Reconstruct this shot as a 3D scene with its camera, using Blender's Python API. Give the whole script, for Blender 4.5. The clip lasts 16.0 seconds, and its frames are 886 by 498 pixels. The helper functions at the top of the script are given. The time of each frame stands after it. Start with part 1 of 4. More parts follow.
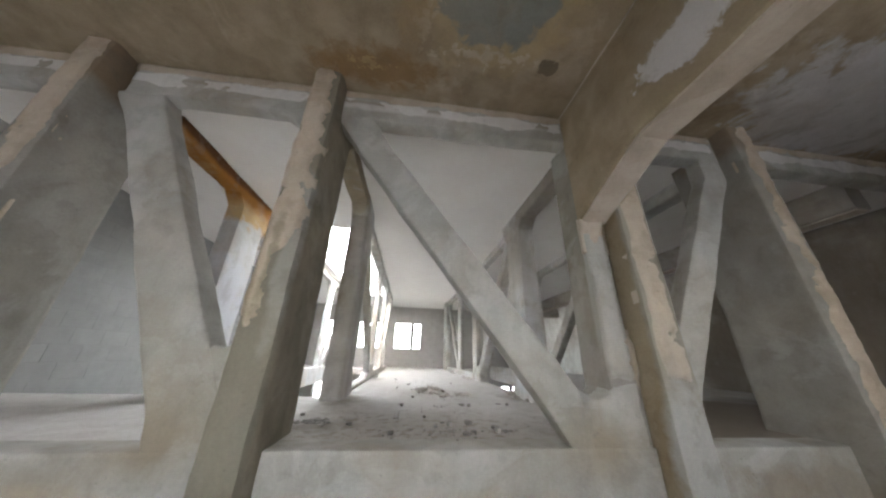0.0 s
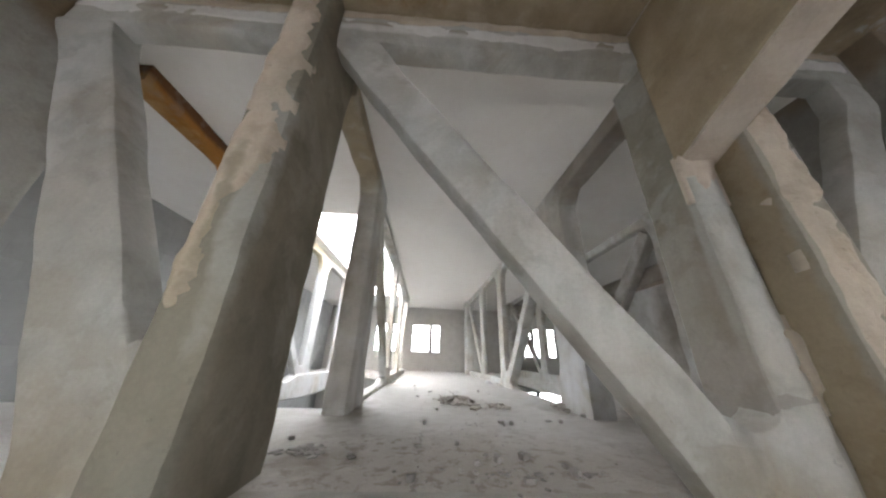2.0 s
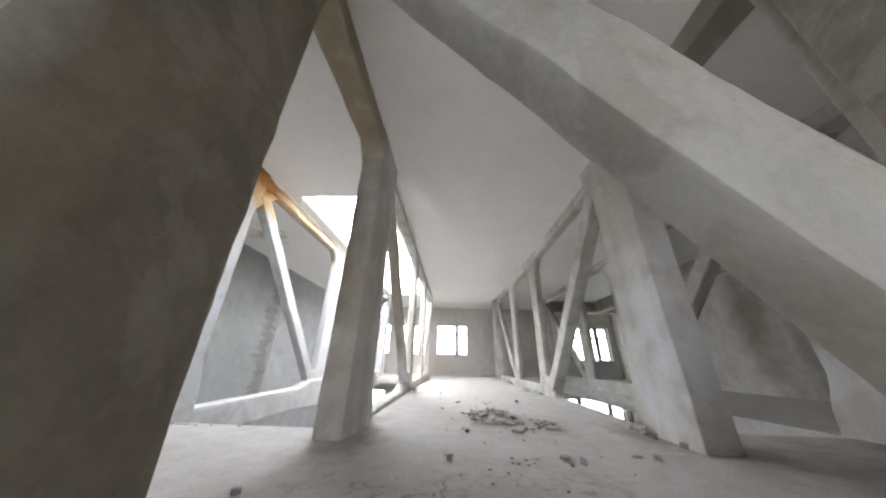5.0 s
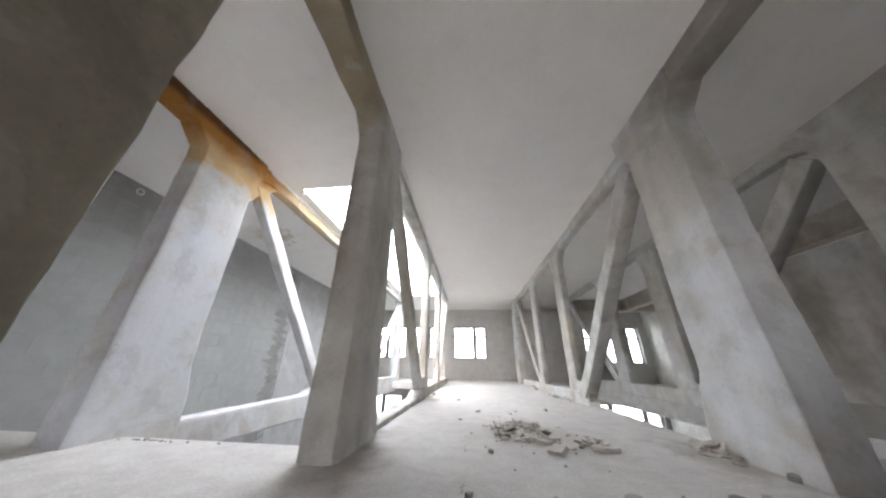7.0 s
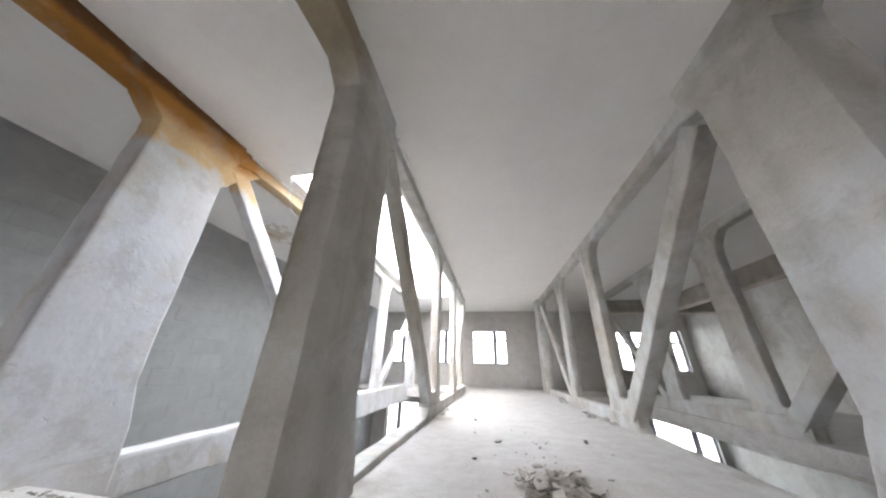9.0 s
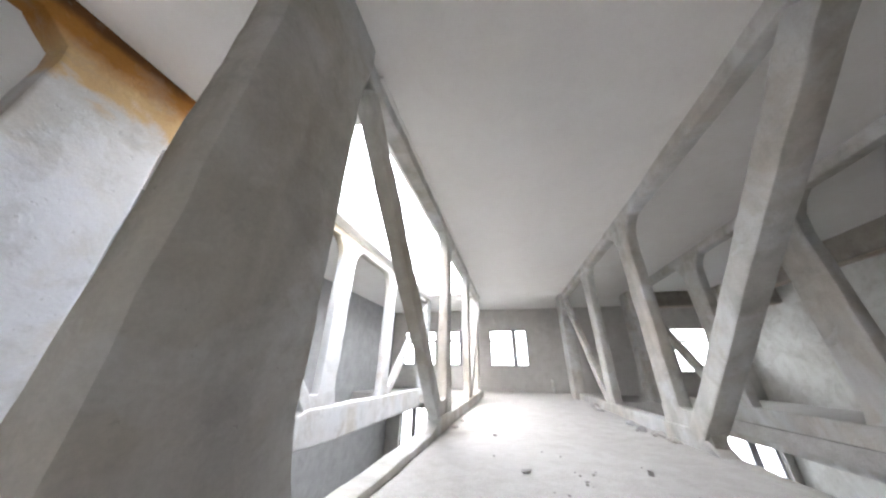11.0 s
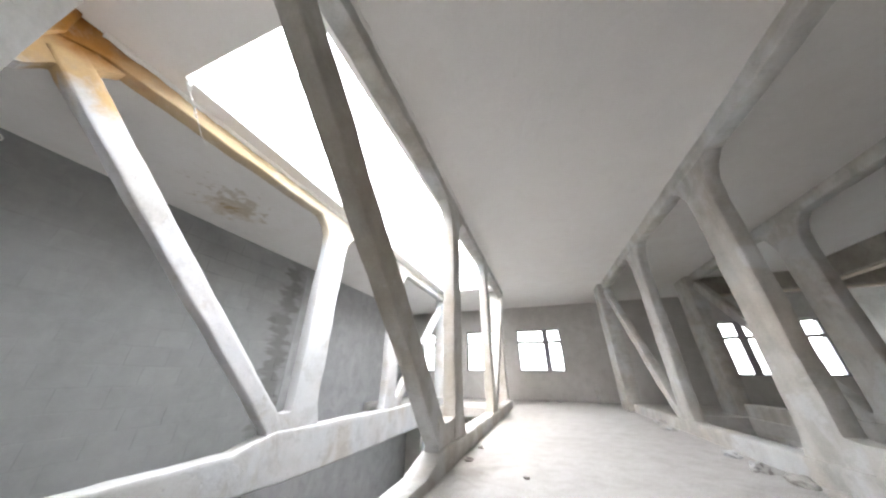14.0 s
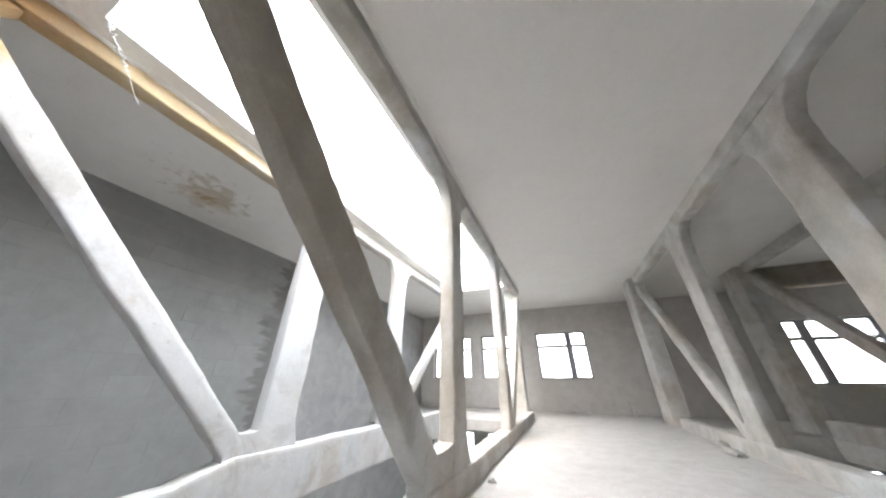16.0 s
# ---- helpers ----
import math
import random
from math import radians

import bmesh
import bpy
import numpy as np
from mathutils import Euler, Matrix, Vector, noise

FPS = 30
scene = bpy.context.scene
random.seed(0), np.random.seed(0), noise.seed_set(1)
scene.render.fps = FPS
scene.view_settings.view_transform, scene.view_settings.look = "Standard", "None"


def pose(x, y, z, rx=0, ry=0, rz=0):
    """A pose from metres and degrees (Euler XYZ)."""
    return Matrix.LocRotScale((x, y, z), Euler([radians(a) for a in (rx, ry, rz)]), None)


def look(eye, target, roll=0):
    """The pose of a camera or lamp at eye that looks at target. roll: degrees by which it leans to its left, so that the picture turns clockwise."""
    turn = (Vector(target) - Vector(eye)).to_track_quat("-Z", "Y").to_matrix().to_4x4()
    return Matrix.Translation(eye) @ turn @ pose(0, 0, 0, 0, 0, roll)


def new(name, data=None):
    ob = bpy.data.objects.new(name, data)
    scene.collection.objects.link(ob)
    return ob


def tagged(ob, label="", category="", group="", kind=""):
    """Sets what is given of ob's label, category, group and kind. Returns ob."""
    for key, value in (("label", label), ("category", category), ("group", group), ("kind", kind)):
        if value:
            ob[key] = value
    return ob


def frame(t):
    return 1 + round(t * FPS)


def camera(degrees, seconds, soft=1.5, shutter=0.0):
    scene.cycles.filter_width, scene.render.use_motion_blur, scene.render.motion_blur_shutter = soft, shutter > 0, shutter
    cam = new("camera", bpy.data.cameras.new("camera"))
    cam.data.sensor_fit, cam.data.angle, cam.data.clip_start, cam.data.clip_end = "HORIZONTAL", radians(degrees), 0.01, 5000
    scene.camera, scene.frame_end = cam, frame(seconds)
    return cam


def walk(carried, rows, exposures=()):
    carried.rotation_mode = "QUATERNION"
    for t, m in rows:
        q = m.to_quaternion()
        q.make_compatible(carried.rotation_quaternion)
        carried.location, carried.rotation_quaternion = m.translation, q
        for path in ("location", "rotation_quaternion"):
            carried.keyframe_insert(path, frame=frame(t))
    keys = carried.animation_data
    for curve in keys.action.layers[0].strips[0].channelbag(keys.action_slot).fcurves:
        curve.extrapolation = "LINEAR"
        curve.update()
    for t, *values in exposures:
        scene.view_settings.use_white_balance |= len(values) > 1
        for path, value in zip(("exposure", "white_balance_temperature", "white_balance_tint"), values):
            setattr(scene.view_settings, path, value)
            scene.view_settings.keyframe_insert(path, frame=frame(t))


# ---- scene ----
cam = camera(118.9, 16.0, soft=2.3)
PATH = [
    (0, (0.446, 0.302, 0.625), (0.659, 2.14, 1.384), 1.7),
    (0.5, (0.425, 0.534, 0.618), (0.609, 2.373, 1.382), 1.7),
    (1, (0.415, 0.759, 0.614), (0.569, 2.599, 1.381), 1.7),
    (1.5, (0.411, 0.973, 0.613), (0.536, 2.814, 1.385), 1.7),
    (2, (0.399, 1.176, 0.609), (0.494, 3.016, 1.387), 1.7),
    (2.5, (0.382, 1.38, 0.612), (0.45, 3.22, 1.392), 1.7),
    (3, (0.378, 1.566, 0.617), (0.419, 3.406, 1.399), 1.6),
    (3.5, (0.388, 1.728, 0.621), (0.399, 3.569, 1.403), 1.4),
    (4, (0.405, 1.859, 0.621), (0.386, 3.7, 1.403), 1.4),
    (6.5, (0.468, 2.473, 0.61), (0.298, 4.294, 1.421), 1.2),
    (7, (0.454, 2.615, 0.61), (0.259, 4.432, 1.423), 1.0),
    (7.5, (0.463, 2.771, 0.649), (0.235, 4.583, 1.463), 1.2),
    (8, (0.473, 2.949, 0.701), (0.214, 4.754, 1.521), 1.2),
    (8.5, (0.487, 3.145, 0.749), (0.192, 4.945, 1.569), 1.2),
    (9, (0.514, 3.35, 0.787), (0.179, 5.143, 1.606), 1.6),
    (11.5, (0.485, 4.41, 0.789), (0.016, 6.164, 1.628), 1.0),
    (12, (0.483, 4.626, 0.803), (-0.018, 6.369, 1.646), 1.1),
    (12.5, (0.469, 4.838, 0.8), (-0.059, 6.57, 1.648), 0.8),
    (13, (0.479, 5.049, 0.816), (-0.08, 6.772, 1.664), 0.9),
    (13.5, (0.476, 5.247, 0.82), (-0.109, 6.957, 1.677), 0.6),
    (14, (0.466, 5.427, 0.81), (-0.14, 7.125, 1.676), 0.4),
    (14.5, (0.461, 5.596, 0.806), (-0.17, 7.282, 1.677), 0.4),
    (15, (0.46, 5.78, 0.818), (-0.2, 7.454, 1.692), 0.4),
    (15.5, (0.454, 5.979, 0.831), (-0.236, 7.638, 1.71), 0.5),
    (16, (0.437, 6.17, 0.856), (-0.274, 7.808, 1.756), 0.4),
]
EXPOSURES = [(0.0, 0.44, 7340, 12), (4.0, 0.42, 7260, 13), (7.0, 0.5, 7080, 14), (9.0, 0.5, 7060, 14), (12.5, 0.46, 7080, 14), (14.0, 0.24, 7250, 13), (16.0, 0.17, 7230, 12)]
walk(cam, [(t, look(eye, target, roll)) for t, eye, target, roll in PATH], EXPOSURES)

# ---- sky and light ----
world = bpy.data.worlds.new("overcast_sky")
scene.world = world
world.use_nodes = True
wn, wl = world.node_tree.nodes, world.node_tree.links
sky = wn.new("ShaderNodeTexSky")
sky.sky_type, sky.sun_disc = "NISHITA", False
sky.sun_elevation, sky.sun_rotation = radians(52), radians(200)
sky.dust_density, sky.air_density = 4.0, 1.0
hazy = wn.new("ShaderNodeMixRGB")
hazy.inputs[0].default_value = 0.75
hazy.inputs[2].default_value = (9.3, 10.2, 11.6, 1)
wl.new(sky.outputs[0], hazy.inputs[1])
wl.new(hazy.outputs[0], wn["Background"].inputs[0])
wn["Background"].inputs[1].default_value = 1.5

sun = new("sun", bpy.data.lights.new("sun", "SUN"))
sun.data.energy, sun.data.angle, sun.data.color = 0.5, radians(40), (1.0, 0.97, 0.93)
sun.matrix_world = look((0, 0, 20), (-2.5, 8.0, 0))


# ---- materials ----
def material(name):
    m = bpy.data.materials.new(name)
    m.use_nodes = True
    return m, m.node_tree.nodes, m.node_tree.links, m.node_tree.nodes["Principled BSDF"]


def ramp(nodes, links, source, stops):
    r = nodes.new("ShaderNodeValToRGB")
    els = r.color_ramp.elements
    while len(els) < len(stops):
        els.new(0.5)
    for el, (p, c) in zip(els, stops):
        el.position, el.color = p, (*c, 1) if len(c) == 3 else c
    links.new(source, r.inputs[0])
    return r.outputs[0]


def grey(v):
    return (v, v, v)


def noise_tex(nodes, links, where, scale, detail=6.0, rough=0.6, warp=0.0, stretch=None):
    if stretch:
        mp = nodes.new("ShaderNodeMapping")
        mp.inputs["Scale"].default_value = stretch
        links.new(where, mp.inputs[0])
        where = mp.outputs[0]
    n = nodes.new("ShaderNodeTexNoise")
    n.inputs["Scale"].default_value, n.inputs["Detail"].default_value = scale, detail
    n.inputs["Roughness"].default_value, n.inputs["Distortion"].default_value = rough, warp
    links.new(where, n.inputs["Vector"])
    return n.outputs["Fac"]


def mix(nodes, links, fac, a, b, kind="MIX"):
    m = nodes.new("ShaderNodeMixRGB")
    m.blend_type = kind
    for slot, v in ((0, fac), (1, a), (2, b)):
        if isinstance(v, (int, float)):
            m.inputs[slot].default_value = v
        elif isinstance(v, tuple):
            m.inputs[slot].default_value = (*v, 1)
        else:
            links.new(v, m.inputs[slot])
    return m.outputs[0]


def calc(nodes, links, op, a, b=None):
    m = nodes.new("ShaderNodeMath")
    m.operation, m.use_clamp = op, False
    for slot, v in ((0, a), (1, b)):
        if isinstance(v, (int, float)):
            m.inputs[slot].default_value = v
        elif v is not None:
            links.new(v, m.inputs[slot])
    return m.outputs[0]


def place_of(nodes):
    return nodes.new("ShaderNodeNewGeometry").outputs["Position"]


def blot(nodes, links, where, centre, radii, ragged=0.5, scale=1.6, inner=0.75, outer=1.15):
    """A stain of uneven outline: 1 inside, 0 outside."""
    mp = nodes.new("ShaderNodeMapping")
    mp.vector_type = "POINT"
    mp.inputs["Location"].default_value = tuple(-c / r for c, r in zip(centre, radii))
    mp.inputs["Scale"].default_value = tuple(1 / r for r in radii)
    links.new(where, mp.inputs[0])
    ln = nodes.new("ShaderNodeVectorMath")
    ln.operation = "LENGTH"
    links.new(mp.outputs[0], ln.inputs[0])
    n = noise_tex(nodes, links, where, scale, 5.0, 0.6, 0.4)
    d = calc(nodes, links, "ADD", ln.outputs["Value"], calc(nodes, links, "MULTIPLY", calc(nodes, links, "SUBTRACT", n, 0.5), ragged * 2))
    return calc_ramp(nodes, links, d, inner, outer)


def calc_ramp(nodes, links, value, one, zero):
    m = nodes.new("ShaderNodeMapRange")
    m.inputs["From Min"].default_value, m.inputs["From Max"].default_value = one, zero
    m.inputs["To Min"].default_value, m.inputs["To Max"].default_value = 1.0, 0.0
    links.new(value, m.inputs["Value"])
    return m.outputs["Result"]


def relief(nodes, links, bsdf, *layers):
    """Bump from (height, strength, distance) layers, one over the other."""
    last = None
    for height, strength, far in layers:
        b = nodes.new("ShaderNodeBump")
        b.inputs["Strength"].default_value, b.inputs["Distance"].default_value = strength, far
        links.new(height, b.inputs["Height"])
        if last:
            links.new(last, b.inputs["Normal"])
        last = b.outputs["Normal"]
    links.new(last, bsdf.inputs["Normal"])


def concrete(name, dark, light, patch, patch_at=0.55, rough=0.92, stains=(), streaks=0.22, tide=0.0, bump=1.0, scuffs=0.22, tint=0.0):
    """Cast concrete with skim-coat patches, trowel marks and pores. stains: (centre, radii, colour, strength)."""
    m, n, l, b = material(name)
    p = place_of(n)
    big = noise_tex(n, l, p, 1.3, 5.0, 0.62, 0.6)
    mid = noise_tex(n, l, p, 3.2, 4.0, 0.55, 0.4)
    fine = noise_tex(n, l, p, 45.0, 4.0, 0.7)
    col = ramp(n, l, mid, [(0.28, dark), (0.7, light)])
    edge = ramp(n, l, big, [(patch_at - 0.02, grey(0)), (patch_at + 0.012, grey(0.45)), (patch_at + 0.1, grey(0.8))])
    col = mix(n, l, edge, col, patch)
    if tint:
        # iron-warm and cement-cool clouds of the old mix
        cloud = noise_tex(n, l, p, 0.9, 4.0, 0.6, 0.8)
        col = mix(n, l, tint, col, ramp(n, l, cloud, [(0.36, (0.55, 0.49, 0.43)), (0.47, (0.51, 0.5, 0.48)), (0.53, (0.48, 0.5, 0.5)), (0.66, (0.455, 0.505, 0.515))]), "OVERLAY")
    for centre, radii, colour, strength, *more in stains:
        f = blot(n, l, p, centre, radii, *more)
        col = mix(n, l, calc(n, l, "MULTIPLY", f, strength), col, colour)
    damp = noise_tex(n, l, p, 1.1, 3.0, 0.5, 0.2)
    rim = ramp(n, l, damp, [(0.5, grey(0)), (0.56, grey(0.35)), (0.585, grey(0.6)), (0.62, grey(0.35)), (0.7, grey(0.45))])
    col = mix(n, l, calc(n, l, "MULTIPLY", rim, tide), col, (0.3, 0.245, 0.175))
    streak = noise_tex(n, l, p, 1.0, 3.0, 0.5, 0.3, (4.0, 4.0, 0.6))
    col = mix(n, l, streaks, col, ramp(n, l, streak, [(0.35, grey(0.36)), (0.68, grey(0.62))]), "OVERLAY")
    scuff = noise_tex(n, l, p, 3.6, 6.0, 0.62, 0.2)
    col = mix(n, l, ramp(n, l, scuff, [(0.54, grey(0)), (0.62, grey(scuffs)), (0.72, grey(scuffs * 1.4))]), col, tuple(c * 0.62 for c in dark))
    col = mix(n, l, ramp(n, l, scuff, [(0.3, grey(scuffs * 0.8)), (0.4, grey(0))]), col, tuple(min(0.85, c * 1.18) for c in patch))
    col = mix(n, l, 0.07, col, ramp(n, l, fine, [(0.35, grey(0.25)), (0.65, grey(0.9))]), "OVERLAY")
    pit = noise_tex(n, l, p, 17.0, 3.0, 0.6, 0.15)
    hole = ramp(n, l, pit, [(0.68, grey(0)), (0.74, grey(1))])
    col = mix(n, l, calc(n, l, "MULTIPLY", hole, scuffs * 1.1), col, tuple(c * 0.55 for c in dark))
    l.new(col, b.inputs["Base Color"])
    b.inputs["Roughness"].default_value = rough
    b.inputs["Specular IOR Level"].default_value = 0.25
    relief(n, l, b, (big, 0.3 * bump, 0.03), (mid, 0.3 * bump, 0.014), (calc(n, l, "SUBTRACT", 1.0, hole), 0.35 * bump, 0.005), (edge, 0.3 * bump, 0.006), (fine, 0.22 * bump, 0.003))
    return m


RUST = (0.35, 0.15, 0.03)
OCHRE = (0.3, 0.235, 0.14)
# the first blot turns the corridor truss's near diagonal darker and browner
M_TRUSS = concrete("cast_concrete", (0.45, 0.43, 0.395), (0.555, 0.545, 0.515), (0.59, 0.595, 0.595), 0.5,
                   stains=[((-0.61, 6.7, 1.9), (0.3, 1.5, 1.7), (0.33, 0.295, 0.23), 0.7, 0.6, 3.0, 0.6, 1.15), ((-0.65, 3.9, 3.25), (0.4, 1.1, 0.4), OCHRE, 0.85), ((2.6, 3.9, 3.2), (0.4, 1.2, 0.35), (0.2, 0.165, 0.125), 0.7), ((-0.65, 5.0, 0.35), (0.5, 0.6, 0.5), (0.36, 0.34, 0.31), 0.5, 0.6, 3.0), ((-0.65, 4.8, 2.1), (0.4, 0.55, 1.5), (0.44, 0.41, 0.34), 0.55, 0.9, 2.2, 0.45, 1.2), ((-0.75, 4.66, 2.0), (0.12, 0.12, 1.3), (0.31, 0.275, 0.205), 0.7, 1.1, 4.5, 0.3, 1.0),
                           ((2.55, 4.9, 0.75), (0.4, 0.7, 0.9), (0.6, 0.615, 0.64), 0.7, 1.0, 2.4, 0.4, 1.05), ((2.5, 4.9, 2.45), (0.4, 0.8, 0.75), (0.42, 0.385, 0.315), 0.65, 0.9, 2.4, 0.4, 1.15)], tide=0.45, tint=0.3, streaks=0.36)
M_RUSTY = concrete("rust_stained_concrete", (0.47, 0.455, 0.43), (0.56, 0.555, 0.545), (0.59, 0.6, 0.615), 0.46,
                   stains=[((-2.55, 4.95, 1.2), (0.3, 0.8, 1.5), (0.6, 0.615, 0.66), 0.85, 1.3, 2.2, 0.35, 0.85), ((-2.7, 4.6, 3.4), (0.9, 2.9, 0.72), (0.55, 0.35, 0.14), 0.85, 0.5, 3.0, 0.86, 1.06), ((-2.7, 4.5, 3.5), (0.9, 2.3, 0.56), RUST, 0.95, 0.4, 2.5, 0.75, 1.05), ((-2.7, 7.6, 3.3), (0.9, 1.9, 0.6), (0.5, 0.41, 0.27), 0.75, 0.3, 2.0), ((-2.7, 10.5, 3.3), (0.9, 2.0, 0.9), (0.58, 0.55, 0.5), 0.9, 0.3, 2.0),
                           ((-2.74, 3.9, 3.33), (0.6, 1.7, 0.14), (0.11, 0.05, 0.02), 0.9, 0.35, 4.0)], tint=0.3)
M_FRONT = concrete("front_truss_concrete", (0.36, 0.35, 0.315), (0.45, 0.445, 0.415), (0.505, 0.505, 0.485), 0.5, tide=0.55, tint=0.3,
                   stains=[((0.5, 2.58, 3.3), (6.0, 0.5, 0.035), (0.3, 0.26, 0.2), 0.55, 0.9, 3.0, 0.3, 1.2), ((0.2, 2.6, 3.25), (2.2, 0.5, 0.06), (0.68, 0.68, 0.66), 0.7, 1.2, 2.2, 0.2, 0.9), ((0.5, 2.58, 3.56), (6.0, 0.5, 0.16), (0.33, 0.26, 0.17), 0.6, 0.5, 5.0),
                           ((-1.15, 2.6, 0.1), (0.5, 0.4, 0.4), (0.31, 0.265, 0.19), 0.75, 0.5, 2.6, 0.25, 1.0), ((2.05, 2.6, 0.02), (0.36, 0.4, 0.28), (0.34, 0.29, 0.215), 0.75, 0.5, 2.6, 0.25, 1.0),
                           ((-2.2, 2.5, -0.4), (1.6, 0.4, 0.22), (0.52, 0.45, 0.34), 0.7, 0.6, 3.0), ((0.4, 2.5, -0.42), (1.5, 0.4, 0.2), (0.46, 0.4, 0.31), 0.6, 0.7, 2.5),
                           ((3.9, 2.5, -0.35), (0.9, 0.4, 0.25), (0.3, 0.27, 0.22), 0.6, 0.9, 5.0)])
# the side face's shade is mixed into this grime colour; front blots stay paler
M_PIER = concrete("grimy_shaded_pier_concrete", (0.19, 0.172, 0.132), (0.265, 0.242, 0.192), (0.295, 0.275, 0.23), 0.56, tide=0.3,
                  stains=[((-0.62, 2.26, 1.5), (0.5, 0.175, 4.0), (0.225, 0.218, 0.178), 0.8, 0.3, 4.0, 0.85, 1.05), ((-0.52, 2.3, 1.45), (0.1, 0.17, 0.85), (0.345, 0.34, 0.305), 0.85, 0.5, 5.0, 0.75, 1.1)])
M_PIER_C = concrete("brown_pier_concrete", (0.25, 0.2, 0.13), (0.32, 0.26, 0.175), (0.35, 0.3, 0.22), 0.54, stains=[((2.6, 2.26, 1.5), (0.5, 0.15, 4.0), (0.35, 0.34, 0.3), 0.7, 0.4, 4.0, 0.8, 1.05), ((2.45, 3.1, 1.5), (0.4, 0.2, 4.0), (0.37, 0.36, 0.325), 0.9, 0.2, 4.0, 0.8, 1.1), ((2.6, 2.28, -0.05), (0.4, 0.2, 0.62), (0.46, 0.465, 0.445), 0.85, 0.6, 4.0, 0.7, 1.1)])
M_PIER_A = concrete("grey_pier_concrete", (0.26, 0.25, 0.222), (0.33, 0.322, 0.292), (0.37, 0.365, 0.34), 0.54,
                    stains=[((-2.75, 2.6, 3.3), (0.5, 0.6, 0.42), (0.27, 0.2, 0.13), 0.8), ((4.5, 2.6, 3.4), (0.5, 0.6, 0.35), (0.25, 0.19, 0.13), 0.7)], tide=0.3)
M_PLASTER = concrete("peeling_plaster", (0.43, 0.355, 0.27), (0.58, 0.495, 0.4), (0.54, 0.48, 0.4), 0.5, tide=0.6, bump=2.2, stains=[((-0.64, 2.35, 1.25), (0.06, 0.3, 0.62), (0.3, 0.27, 0.2), 0.75, 1.1, 6.0, 0.35, 0.8), ((-0.62, 2.35, 0.2), (0.4, 0.3, 1.1), (0.25, 0.245, 0.19), 0.4, 0.7, 3.0, 0.3, 1.0), ((2.6, 2.35, 0.2), (0.4, 0.3, 0.45), (0.45, 0.45, 0.425), 0.7, 0.7, 3.0, 0.6, 1.1)])
M_BEAM0 = concrete("damp_beam_concrete", (0.29, 0.235, 0.155), (0.38, 0.315, 0.225), (0.42, 0.365, 0.275), 0.6,
                   stains=[((2.155, 1.15, 2.7), (0.3, 0.42, 0.2), (0.62, 0.62, 0.62), 0.9, 0.9, 6.0, 0.88, 1.02)])
M_BEAM1 = concrete("side_beam_concrete", (0.33, 0.3, 0.26), (0.42, 0.39, 0.345), (0.46, 0.435, 0.4), 0.55, tide=0.4)
# dark olive post with a paler blot along its front
M_POST = concrete("olive_post_concrete", (0.225, 0.21, 0.17), (0.3, 0.285, 0.24), (0.36, 0.355, 0.325), 0.5, tide=0.5, tint=0.3,
                  stains=[((2.2, 2.57, 1.0), (0.6, 0.085, 1.0), (0.43, 0.43, 0.4), 0.8, 0.35, 5.0, 0.8, 1.1), ((2.2, 2.75, 0.35), (0.4, 0.3, 0.4), (0.36, 0.34, 0.32), 0.7, 0.6, 3.0)])
M_LIME = concrete("limewash_on_concrete", (0.6, 0.595, 0.575), (0.67, 0.665, 0.65), (0.71, 0.71, 0.695), 0.5, tide=0.2, bump=1.6)
M_SOFFIT = concrete("beam_soffit_plaster", (0.45, 0.385, 0.31), (0.54, 0.47, 0.395), (0.57, 0.51, 0.44), 0.55)
M_CEIL = concrete("ceiling_limewash", (0.81, 0.785, 0.755), (0.83, 0.81, 0.78), (0.84, 0.825, 0.8), 0.5,
                  stains=[((-4.15, 7.75, 3.34), (0.4, 0.38, 0.3), (0.5, 0.4, 0.25), 0.75, 1.3, 6.0, 0.3, 1.2), ((-3.9, 7.6, 3.34), (0.5, 0.75, 0.3), (0.56, 0.5, 0.41), 0.7, 2.4, 6.0, 0.1, 0.5), ((-4.2, 7.7, 3.34), (0.22, 0.22, 0.3), (0.44, 0.31, 0.16), 0.7, 2.0, 9.0, 0.1, 0.6),
                          ((0.9, 9.5, 3.34), (1.6, 3.5, 0.3), (0.78, 0.77, 0.755), 0.5), ((1.6, 6.0, 3.34), (0.8, 1.6, 0.3), (0.76, 0.745, 0.73), 0.5)], streaks=0.06, scuffs=0.04)
